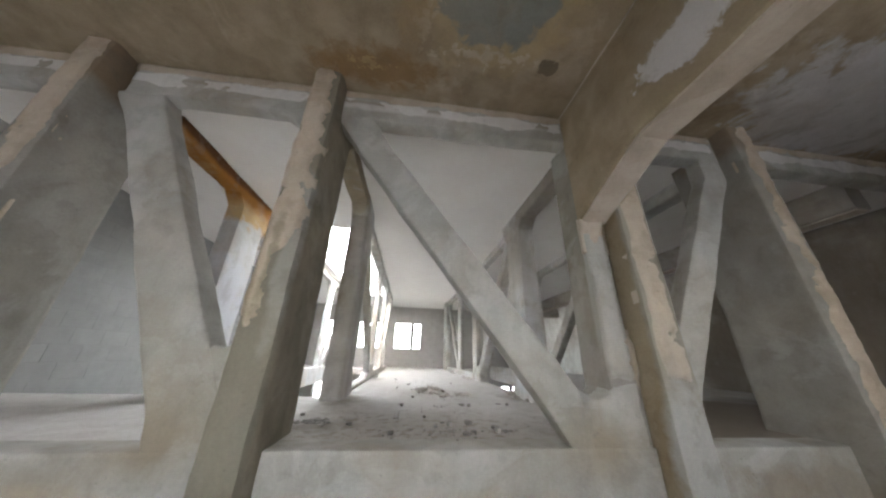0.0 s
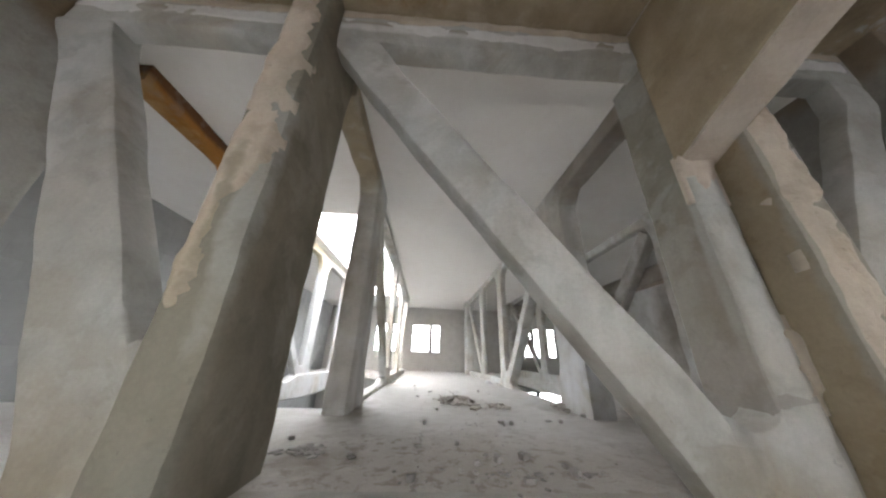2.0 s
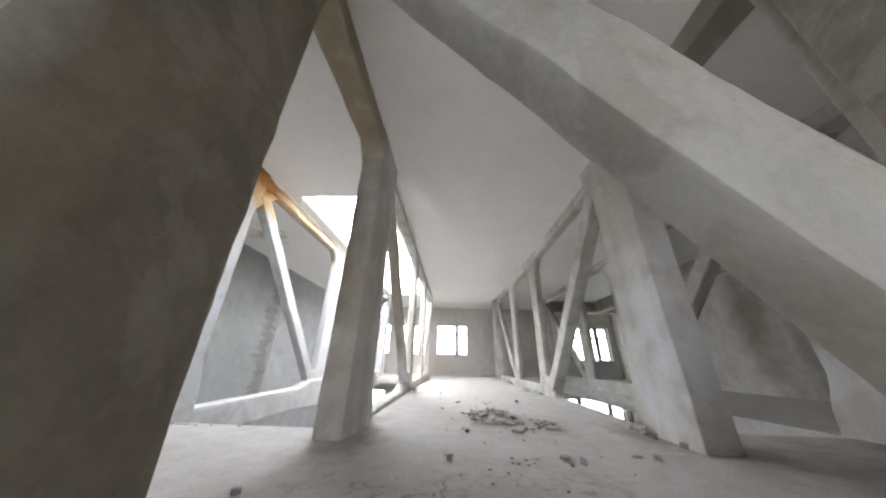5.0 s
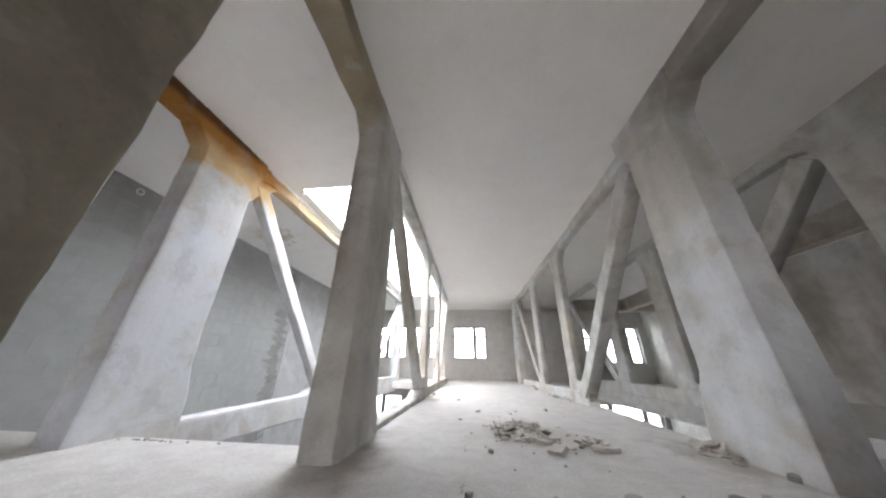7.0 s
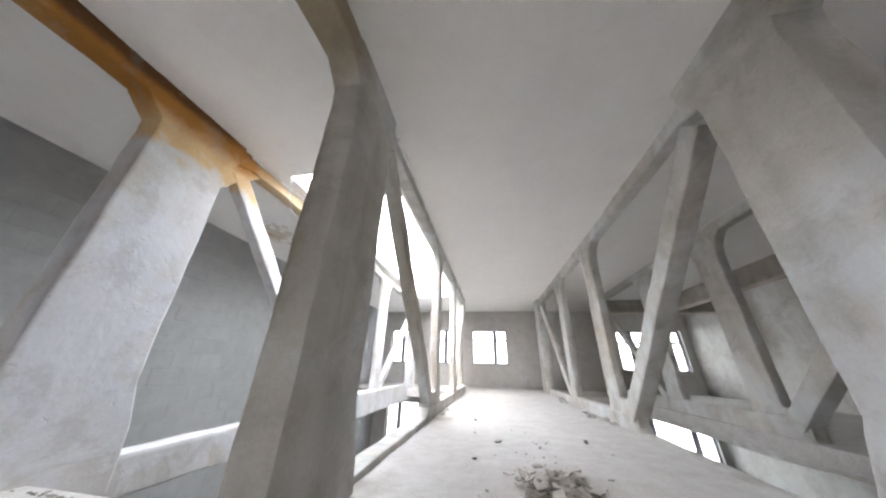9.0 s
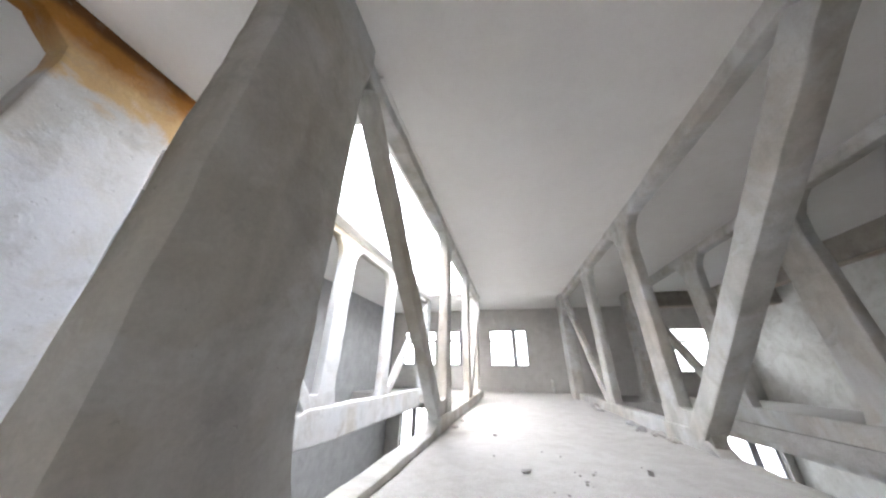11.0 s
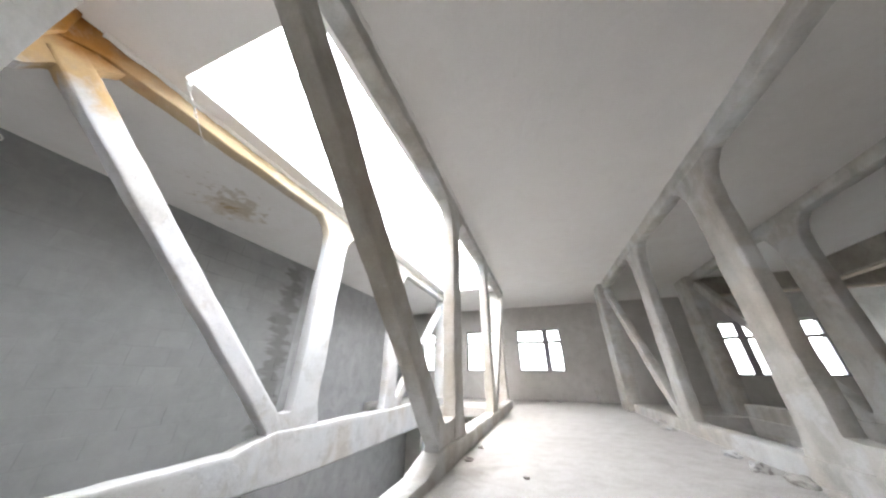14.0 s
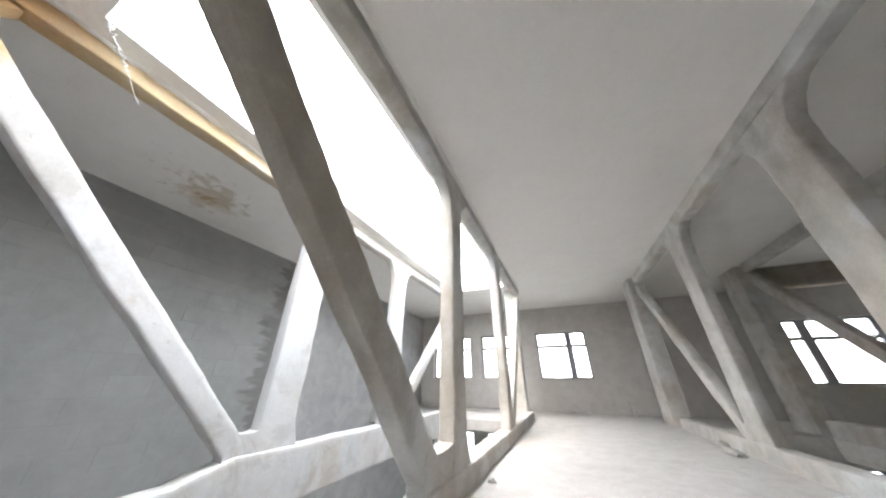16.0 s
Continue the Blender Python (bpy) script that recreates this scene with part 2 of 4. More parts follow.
M_CEIL0 = concrete("damp_ceiling", (0.29, 0.235, 0.16), (0.4, 0.33, 0.24), (0.45, 0.38, 0.29), 0.58,
                   stains=[((1.0, 1.55, 3.47), (0.78, 0.57, 0.3), (0.42, 0.33, 0.2), 0.8, 0.7, 4.0, 0.75, 1.15), ((1.0, 1.5, 3.47), (0.58, 0.42, 0.3), (0.22, 0.24, 0.225), 0.95, 0.6, 5.0, 0.88, 1.02),
                           ((1.05, 1.98, 3.47), (0.7, 0.12, 0.3), (0.5, 0.43, 0.33), 0.9, 2.6, 11.0, 0.2, 0.55), ((0.4, 1.6, 3.47), (0.12, 0.5, 0.3), (0.5, 0.43, 0.33), 0.8, 2.6, 10.0, 0.2, 0.5),
                           ((-0.1, 2.25, 3.47), (0.75, 0.22, 0.3), (0.24, 0.14, 0.055), 0.75, 0.9, 7.0, 0.6, 1.15), ((-0.2, 2.2, 3.47), (0.3, 0.1, 0.3), (0.45, 0.33, 0.17), 0.6, 2.2, 16.0, 0.2, 0.6), ((0.3, 1.6, 3.47), (0.2, 0.5, 0.3), (0.26, 0.17, 0.08), 0.5, 0.7, 4.0, 0.4, 1.3),
                           ((1.7, 1.98, 3.47), (0.2, 0.13, 0.3), (0.45, 0.38, 0.28), 0.6, 1.0, 8.0, 0.5, 1.0), ((1.7, 1.98, 3.47), (0.13, 0.085, 0.3), (0.15, 0.125, 0.095), 0.85, 0.7, 9.0, 0.85, 1.0),
                           ((5.6, 1.9, 3.47), (1.6, 0.75, 0.3), (0.5, 0.5, 0.5), 0.9, 0.8, 4.0, 0.85, 1.05), ((3.6, 2.1, 3.47), (0.9, 0.3, 0.3), (0.17, 0.125, 0.08), 0.6, 1.2, 3.0, 0.4, 1.2), ((-2.0, 1.6, 3.47), (2.2, 0.4, 0.3), (0.2, 0.16, 0.11), 0.5, 0.6, 1.6, 0.3, 1.3)], tide=0.5)
M_WALL = concrete("grey_wall_render", (0.31, 0.312, 0.31), (0.38, 0.382, 0.38), (0.4, 0.402, 0.4), 0.6, streaks=0.06, scuffs=0.12)
M_FARWALL = concrete("far_wall_render", (0.53, 0.51, 0.485), (0.6, 0.58, 0.555), (0.62, 0.605, 0.585), 0.6, streaks=0.06, scuffs=0.12)
M_DARKWALL = concrete("brown_masonry", (0.2, 0.17, 0.14), (0.3, 0.265, 0.225), (0.33, 0.3, 0.27), 0.6)
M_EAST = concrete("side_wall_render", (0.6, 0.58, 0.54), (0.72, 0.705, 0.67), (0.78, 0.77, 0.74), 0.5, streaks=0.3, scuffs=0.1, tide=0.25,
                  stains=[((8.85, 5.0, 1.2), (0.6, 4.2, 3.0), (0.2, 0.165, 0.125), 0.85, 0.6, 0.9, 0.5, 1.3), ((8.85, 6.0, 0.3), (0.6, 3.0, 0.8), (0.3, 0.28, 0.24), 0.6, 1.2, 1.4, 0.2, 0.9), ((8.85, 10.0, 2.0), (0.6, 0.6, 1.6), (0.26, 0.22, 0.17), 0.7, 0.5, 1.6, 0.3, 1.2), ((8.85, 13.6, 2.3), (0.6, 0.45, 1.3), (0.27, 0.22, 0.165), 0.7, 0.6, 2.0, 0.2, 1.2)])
M_LOWER = concrete("lower_storey_screed", (0.44, 0.435, 0.425), (0.5, 0.495, 0.485), (0.52, 0.515, 0.505), 0.6, streaks=0.06, scuffs=0.12)


CRACK_X = 0.38


def floor_material():
    m, n, l, b = material("dusty_screed")
    p = place_of(n)
    big = noise_tex(n, l, p, 0.9, 6.0, 0.6, 0.8)
    mid = noise_tex(n, l, p, 5.0, 7.0, 0.7, 0.4)
    fine = noise_tex(n, l, p, 60.0, 4.0, 0.75)
    col = ramp(n, l, big, [(0.32, (0.46, 0.44, 0.41)), (0.62, (0.55, 0.53, 0.5))])
    col = mix(n, l, 0.55, col, ramp(n, l, mid, [(0.35, (0.42, 0.405, 0.39)), (0.6, (0.56, 0.55, 0.535))]))
    col = mix(n, l, 0.25, col, ramp(n, l, fine, [(0.3, grey(0.2)), (0.65, grey(0.85))]), "OVERLAY")
    # dust washed out from the heap, and an old joint that has cracked open
    col = mix(n, l, calc(n, l, "MULTIPLY", blot(n, l, p, (1.0, 5.7, 0), (0.75, 0.7, 1.0), 0.6, 4.0, 0.4, 1.2), 0.5), col, (0.4, 0.365, 0.33))
    col = mix(n, l, calc(n, l, "MULTIPLY", blot(n, l, p, (0.8, 3.1, 0), (1.9, 0.9, 1.0), 0.6, 2.0, 0.3, 1.2), 0.55), col, (0.37, 0.335, 0.29))
    # wide dark brown blot across the near floor of the side bay
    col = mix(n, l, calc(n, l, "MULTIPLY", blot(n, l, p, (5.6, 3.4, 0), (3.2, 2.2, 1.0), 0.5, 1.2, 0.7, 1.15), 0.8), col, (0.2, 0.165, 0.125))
    mottle = noise_tex(n, l, p, 9.0, 6.0, 0.7, 0.3)
    dirt = calc(n, l, "MULTIPLY", ramp(n, l, mottle, [(0.52, grey(0)), (0.6, grey(0.8))]), blot(n, l, p, (0.6, 3.1, 0), (1.8, 1.1, 1.0), 0.8, 1.5, 0.4, 1.2))
    col = mix(n, l, dirt, col, (0.29, 0.255, 0.215))
    # brown dirt at pier and post feet, with contact shade painted in
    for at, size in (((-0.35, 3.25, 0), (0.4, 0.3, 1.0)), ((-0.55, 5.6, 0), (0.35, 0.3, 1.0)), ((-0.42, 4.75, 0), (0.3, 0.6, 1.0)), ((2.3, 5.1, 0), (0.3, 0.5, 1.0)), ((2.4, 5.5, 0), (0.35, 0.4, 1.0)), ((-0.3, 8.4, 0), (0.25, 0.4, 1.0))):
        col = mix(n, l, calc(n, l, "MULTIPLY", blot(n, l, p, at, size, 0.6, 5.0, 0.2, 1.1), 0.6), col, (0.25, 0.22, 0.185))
    xyz = n.new("ShaderNodeSeparateXYZ")
    l.new(p, xyz.inputs[0])
    wander = calc(n, l, "MULTIPLY", calc(n, l, "SUBTRACT", noise_tex(n, l, p, 4.0, 6.0, 0.7), 0.5), 0.22)
    off = calc(n, l, "ABSOLUTE", calc(n, l, "SUBTRACT", calc(n, l, "ADD", xyz.outputs[0], wander), CRACK_X))
    gone = noise_tex(n, l, p, 3.0, 3.0, 0.6)
    crack = calc(n, l, "MULTIPLY", calc_ramp(n, l, off, 0.004, 0.013), calc(n, l, "MULTIPLY", calc_ramp(n, l, xyz.outputs[1], 5.6, 6.2), calc_ramp(n, l, gone, 0.56, 0.5)))
    col = mix(n, l, calc(n, l, "MULTIPLY", crack, 0.6), col, (0.2, 0.185, 0.17))
    l.new(col, b.inputs["Base Color"])
    b.inputs["Roughness"].default_value = 0.95
    b.inputs["Specular IOR Level"].default_value = 0.15
    relief(n, l, b, (big, 0.08, 0.02), (mid, 0.12, 0.01), (fine, 0.3, 0.003))
    return m


M_FLOOR = floor_material()


def simple(name, colour, rough=0.6, vary=0.12, scale=25.0, metal=0.0):
    m, n, l, b = material(name)
    f = noise_tex(n, l, place_of(n), scale, 5.0, 0.65)
    lo, hi = tuple(c * (1 - vary) for c in colour), tuple(min(1, c * (1 + vary)) for c in colour)
    l.new(ramp(n, l, f, [(0.3, lo), (0.7, hi)]), b.inputs["Base Color"])
    b.inputs["Roughness"].default_value, b.inputs["Metallic"].default_value = rough, metal
    relief(n, l, b, (f, 0.15, 0.002))
    return m


M_FRAME = simple("window_frame_paint", (0.3, 0.3, 0.31), 0.5)


def glass_material():
    m, n, l, b = material("window_glass")
    clear, gloss, both, rim = n.new("ShaderNodeBsdfTransparent"), n.new("ShaderNodeBsdfGlossy"), n.new("ShaderNodeMixShader"), n.new("ShaderNodeFresnel")
    clear.inputs[0].default_value = (0.94, 0.96, 0.95, 1)
    gloss.inputs["Roughness"].default_value = 0.03
    rim.inputs["IOR"].default_value = 1.45
    l.new(rim.outputs[0], both.inputs[0]), l.new(clear.outputs[0], both.inputs[1]), l.new(gloss.outputs[0], both.inputs[2])
    l.new(both.outputs[0], n["Material Output"].inputs["Surface"])
    return m


M_GLASS = glass_material()
M_CORD = simple("pale_plastic_cord", (0.75, 0.75, 0.72), 0.5)
M_GROUND = simple("snowy_ground", (0.6, 0.61, 0.63), 0.9, 0.1, 0.05)


def wall_grey(n, l, p):
    """The grey that blocks and joints share: cement smeared over both, and the shaded gaps of the toothing painted as a
    dark strip.
    """
    mid = noise_tex(n, l, p, 5.0, 6.0, 0.65, 0.3)
    big = noise_tex(n, l, p, 0.8, 5.0, 0.6, 0.5)
    col = ramp(n, l, mid, [(0.3, (0.255, 0.262, 0.256)), (0.7, (0.308, 0.313, 0.307))])
    col = mix(n, l, ramp(n, l, big, [(0.4, grey(0)), (0.65, grey(0.6))]), col, (0.33, 0.333, 0.326))
    teeth = noise_tex(n, l, p, 1.0, 3.0, 0.6, 0.0, (1.0, 1.2, 5.5))
    xyz = n.new("ShaderNodeSeparateXYZ")
    l.new(p, xyz.inputs[0])
    off = calc(n, l, "ABSOLUTE", calc(n, l, "SUBTRACT", xyz.outputs[1], 10.05))
    off = calc(n, l, "ADD", off, calc(n, l, "MULTIPLY", calc(n, l, "SUBTRACT", teeth, 0.5), 1.3))
    strip = calc(n, l, "MULTIPLY", calc_ramp(n, l, off, 0.12, 0.3), calc_ramp(n, l, xyz.outputs[2], 3.1, 3.4))
    return mix(n, l, calc(n, l, "MULTIPLY", strip, 0.75), col, (0.165, 0.161, 0.152)), mid


def block_material():
    m, n, l, b = material("grey_concrete_block")
    p = place_of(n)
    rnd = n.new("ShaderNodeObjectInfo").outputs["Random"]
    isl = n.new("ShaderNodeNewGeometry").outputs["Random Per Island"]
    col, mid = wall_grey(n, l, p)
    fine = noise_tex(n, l, p, 70.0, 4.0, 0.75)
    tone = ramp(n, l, mix(n, l, 0.5, rnd, isl), [(0.2, grey(0.487)), (0.66, grey(0.5)), (0.72, grey(0.52))])
    col = mix(n, l, 1.0, col, tone, "OVERLAY")
    l.new(col, b.inputs["Base Color"])
    b.inputs["Roughness"].default_value = 0.95
    b.inputs["Specular IOR Level"].default_value = 0.2
    relief(n, l, b, (mid, 0.3, 0.006), (fine, 0.3, 0.002))
    return m


def joint_material():
    m, n, l, b = material("block_mortar")
    p = place_of(n)
    col, mid = wall_grey(n, l, p)
    worn = noise_tex(n, l, p, 2.2, 4.0, 0.6)
    col = mix(n, l, ramp(n, l, worn, [(0.46, grey(0.0)), (0.6, grey(0.4))]), col, (0.22, 0.22, 0.22))
    l.new(col, b.inputs["Base Color"])
    b.inputs["Roughness"].default_value = 0.95
    relief(n, l, b, (mid, 0.3, 0.006))
    return m


M_BLOCK = block_material()
M_JOINT = joint_material()


def rubble_material(name, a, b_, c):
    m, n, l, b = material(name)
    isl = n.new("ShaderNodeNewGeometry").outputs["Random Per Island"]
    f = noise_tex(n, l, place_of(n), 30.0, 5.0, 0.7)
    col = ramp(n, l, isl, [(0.1, a), (0.5, b_), (0.9, c)])
    col = mix(n, l, 0.35, col, ramp(n, l, f, [(0.3, grey(0.25)), (0.7, grey(0.6))]))
    l.new(col, b.inputs["Base Color"])
    b.inputs["Roughness"].default_value = 0.95
    relief(n, l, b, (f, 0.5, 0.004))
    return m


M_RUBBLE = rubble_material("broken_render", (0.36, 0.305, 0.25), (0.52, 0.465, 0.4), (0.66, 0.61, 0.545))
M_CRUMB = rubble_material("dirty_crumbs", (0.15, 0.13, 0.11), (0.22, 0.195, 0.17), (0.32, 0.29, 0.26))

# ---- geometry helpers ----
def finish(name, bm, mat, smooth=False):
    bmesh.ops.recalc_face_normals(bm, faces=bm.faces)
    me = bpy.data.meshes.new(name)
    bm.to_mesh(me)
    bm.free()
    me.materials.append(mat)
    if smooth == "edges":
        me.shade_smooth()
        me.set_sharp_from_angle(angle=radians(35))
    elif smooth:
        for f in me.polygons:
            f.use_smooth = True
    return me


def thing(name, label, category, group="", kind="", at=(0, 0, 0)):
    ob = new(name)
    ob.location = at
    return tagged(ob, label, category, group, kind)


def part(name, bm, mat, parent, label="", smooth=False):
    ob = new(name, finish(name, bm, mat, smooth or ("edges" if len(bm.faces) > 60 else False)))
    ob.parent = parent
    ob.matrix_parent_inverse = Matrix.Translation(-parent.location) if parent.parent is None else Matrix()
    return tagged(ob, label)


def solo(name, bm, mat, label, category, group="", kind="", smooth=False):
    return tagged(new(name, finish(name, bm, mat, smooth or ("edges" if "beam" in name else False))), label, category, group, kind)


def box(bm, x0, x1, y0, y1, z0, z1, bevel=0.0):
    made = bmesh.ops.create_cube(bm, size=1.0, matrix=Matrix.Translation(((x0 + x1) / 2, (y0 + y1) / 2, (z0 + z1) / 2)) @ Matrix.Diagonal((x1 - x0, y1 - y0, z1 - z0, 1)))
    if bevel:
        edges = list({e for v in made["verts"] for e in v.link_edges})
        bmesh.ops.bevel(bm, geom=edges, offset=bevel, segments=1, affect="EDGES")
    return bm


def along_y(x0):
    """A truss in the plane x = x0: u runs along y."""
    return lambda u, n, z: Vector((x0 + n, u, z))


def along_x(y0):
    """A truss in the plane y = y0: u runs along x."""
    return lambda u, n, z: Vector((u, y0 + n, z))


def rough_shift(p, amp):
    return Vector((noise.noise(p * 2.3 + Vector((7, 0, 0))), noise.noise(p * 2.3 + Vector((0, 31, 0))), noise.noise(p * 2.3 + Vector((0, 0, 57))))) * amp + \
        Vector((noise.noise(p * 9.0), noise.noise(p * 9.0 + Vector((3, 9, 1))), noise.noise(p * 9.0 + Vector((5, 2, 8))))) * amp * 0.35 + \
        Vector((noise.noise(p * 24.0), noise.noise(p * 24.0 + Vector((4, 1, 6))), noise.noise(p * 24.0 + Vector((2, 7, 3))))) * amp * 0.22


def bar(plane, stations, thick, chamfer=0.022, rough=0.012, step=0.07, bm=None, worn=0.0):
    """A cast member. stations: (u, z, a, b) along its middle line, with the width a to the left of its way and b to the right. worn: a broad chamfer on the edge at the right and far side."""
    bm = bm or bmesh.new()
    pts = [Vector((s[0], s[1])) for s in stations]
    (u0, z0), (u1, z1) = pts[0], pts[-1]
    way = (pts[-1] - pts[0]).normalized()
    left = Vector((-way.y, way.x))
    rows = []
    for (s, e) in zip(stations[:-1], stations[1:]):
        n = max(1, int(math.hypot(e[0] - s[0], e[1] - s[1]) / step))
        for k in range(n):
            f = k / n
            rows.append([s[i] + (e[i] - s[i]) * f for i in range(4)])
    rows.append(list(stations[-1]))
    t = thick / 2
    rings = []
    for u, z, a, b in rows:
        c = Vector((u, z))
        ring = []
        w = a + b
        marks = []
        for (ca, cn), turn in (((-b, -t), 180), ((a, -t), 270), ((a, t), 0), ((-b, t), 90)):
            ma, mn = ca - math.copysign(chamfer, ca - (a - b) / 2), cn - math.copysign(chamfer, cn)
            arc = [(ma + chamfer * math.cos(radians(g)), mn + chamfer * math.sin(radians(g))) for g in ((turn + 4, turn + 45, turn + 86))]
            if worn and turn == 90:
                arc = [(ca + worn * f, cn - worn * (1 - f)) for f in (1.0, 0.5, 0.0)]
            marks += arc
            if turn == 180:
                marks += [(-b + 2.2 * chamfer, -t), ((a - b) / 2, -t), (a - 2.2 * chamfer, -t)]
            elif turn == 270:
                marks += [(a, 0.0)]
            elif turn == 0:
                marks += [(a - 2.2 * chamfer, t), ((a - b) / 2, t), (-b + 1.2 * (worn or chamfer), t)]
            else:
                marks += [(-b, 0.0)]
        for across, nn in marks:
            q = c + left * across
            p = plane(q.x, nn, q.y)
            ring.append(bm.verts.new(p + rough_shift(p, rough)))
        rings.append(ring)
    k = len(rings[0])
    for r0, r1 in zip(rings[:-1], rings[1:]):
        for i in range(k):
            bm.faces.new((r0[i], r0[(i + 1) % k], r1[(i + 1) % k], r1[i]))
    bm.faces.new(rings[0])
    bm.faces.new(rings[-1][::-1])
    return bm


def grid_wall(us, zs, holes, plane, t0, t1):
    """A wall with openings: cells between the breaks us and zs but for those inside a hole (u0, u1, z0, z1)."""
    us = sorted({*us, *(h[0] for h in holes), *(h[1] for h in holes)})
    zs = sorted({*zs, *(h[2] for h in holes), *(h[3] for h in holes)})
    solid = {}
    for i in range(len(us) - 1):
        for j in range(len(zs) - 1):
            cu, cz = (us[i] + us[i + 1]) / 2, (zs[j] + zs[j + 1]) / 2
            solid[i, j] = not any(h[0] < cu < h[1] and h[2] < cz < h[3] for h in holes)
    bm, seen = bmesh.new(), {}

    def v(i, j, n):
        if (i, j, n) not in seen:
            seen[i, j, n] = bm.verts.new(plane(us[i], (t0, t1)[n], zs[j]))
        return seen[i, j, n]

    for (i, j), full in solid.items():
        if not full:
            continue
        for n in (0, 1):
            bm.faces.new((v(i, j, n), v(i + 1, j, n), v(i + 1, j + 1, n), v(i, j + 1, n)))
        for di, dj, a, b in ((-1, 0, (i, j), (i, j + 1)), (1, 0, (i + 1, j), (i + 1, j + 1)), (0, -1, (i, j), (i + 1, j)), (0, 1, (i, j + 1), (i + 1, j + 1))):
            if not solid.get((i + di, j + dj), False):
                bm.faces.new((v(*a, 0), v(*b, 0), v(*b, 1), v(*a, 1)))
    return bm


# ---- the plan ----
CEIL, CEIL0, FAR, BACK = 3.34, 3.47, 16.72, -0.9
LEFT, RIGHT, LOW = -5.05, 8.85, -3.3
XA, XB, XC, XD = -2.76, -0.65, 2.60, 4.66
THICK = 0.29
SKY = (-2.36, -0.84, 6.05, 13.6)

# far wall with its windows on two storeys
WINDOWS = [(-0.43, 1.21, 0.93, 2.45), (-4.52, -2.93, 0.93, 2.45), (-2.50, -0.95, 0.93, 2.45), (6.0, 8.55, 0.82, 2.44)]
LOWWIN = [(-4.43, -2.93, -2.25, -0.72), (-2.50, -0.95, -2.25, -0.72), (6.02, 8.62, -2.25, -0.85), (2.6, 4.2, -2.25, -0.72)]
solo("wall_north", grid_wall([LEFT - 0.3, RIGHT + 0.3], [LOW, 3.8], WINDOWS + LOWWIN, along_x(FAR), 0.0, 0.4), M_FARWALL, "grey rendered end wall with window openings", "wall", kind="structure")
wall_west = solo("wall_west", grid_wall([BACK, FAR], [LOW, 3.8], [], along_y(LEFT), -0.3, -0.002), M_JOINT, "grey concrete block side wall with mortar joints", "wall", kind="structure")
solo("wall_east", grid_wall([BACK, FAR], [LOW, 3.8], [], along_y(RIGHT), 0.0, 0.3), M_EAST, "grey rendered side wall with dark brown stains, darker in its near part", "wall", kind="structure")
# unseen wall; its openings are placed and sized to light the first bay
REARFILL = [(-4.3, -3.35, 0.5, 1.75), (-0.6, 0.7, 0.5, 1.6), (3.3, 4.25, 1.1, 2.15)]
solo("wall_south_unseen", grid_wall([LEFT - 0.3, RIGHT + 0.3], [LOW, 3.8], REARFILL, along_x(BACK), -0.3, 0.0), M_DARKWALL, "plain unseen rear wall, openings added to light the first bay", "wall", kind="structure")


def flat_slab(us, vs, holes, z0, z1):
    return grid_wall(us, vs, holes, lambda u, n, v: Vector((u, v, n)), z0, z1)


solo("ceiling", flat_slab([LEFT, RIGHT], [2.75, FAR], [SKY], CEIL, CEIL + 0.25), M_CEIL, "pale limewashed concrete ceiling with an open roof light", "ceiling", kind="structure")
solo("ceiling_south", flat_slab([LEFT, RIGHT], [BACK, 2.75], [], CEIL0, CEIL0 + 0.2), M_CEIL0, "damp brown-stained concrete ceiling", "ceiling", kind="structure")
bm = flat_slab([LEFT, RIGHT], [2.70, FAR], [(LEFT, XB + 0.13, 5.06, 13.6), (XC - 0.12, XD - 0.15, 5.46, 14.0)], -0.22, 0.0)
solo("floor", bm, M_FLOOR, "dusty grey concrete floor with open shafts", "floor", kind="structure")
solo("floor_south", flat_slab([LEFT, RIGHT], [BACK, 2.57], [], -0.75, -0.55), M_FLOOR, "lower concrete floor before the trusses", "floor", kind="structure")
solo("floor_below", flat_slab([LEFT, RIGHT], [BACK, FAR], [], LOW - 0.2, LOW), M_LOWER, "concrete floor of the storey below", "floor", kind="structure")
solo("ground", flat_slab([-400, 400], [-400, 400], [], -9.2, -9.0), M_GROUND, "pale snowy ground outside", "ground", kind="structure")


# ---- trusses ----
def post(web, y, half, thick):
    """An upright with haunches at head and foot."""
    return bar(web, [(y, 0.05, half + 0.1, half + 0.14), (y, 0.22, half + 0.04, half + 0.06), (y, 0.42, half, half), (y, 2.62, half, half), (y, 2.9, half + 0.03, half + 0.03),
                     (y, 3.06, half + 0.12, half + 0.12), (y, 3.2, half + 0.3, half + 0.3)], thick, 0.028)


def node_plate(parent, web, y0, y1, high, thick, mat):
    """The web that fills the foot between a diagonal and a post, with a rounded hollow on top."""
    n, h = 8, thick / 2
    outline = [(y0, 0.02), *((y0 + (y1 - y0) * i / n, high - 0.05 * math.sin(math.pi * i / n) ** 0.6) for i in range(n + 1)), (y1, 0.02)]
    bm = bmesh.new()
    rings = [[bm.verts.new(web(y, k, z)) for y, z in outline] for k in (-h, h)]
    bm.faces.new(rings[0]), bm.faces.new(rings[1][::-1])
    for i in range(len(outline)):
        k = (i + 1) % len(outline)
        bm.faces.new((rings[0][i], rings[0][k], rings[1][k], rings[1][i]))
    return part("node_plate", bm, mat, parent)


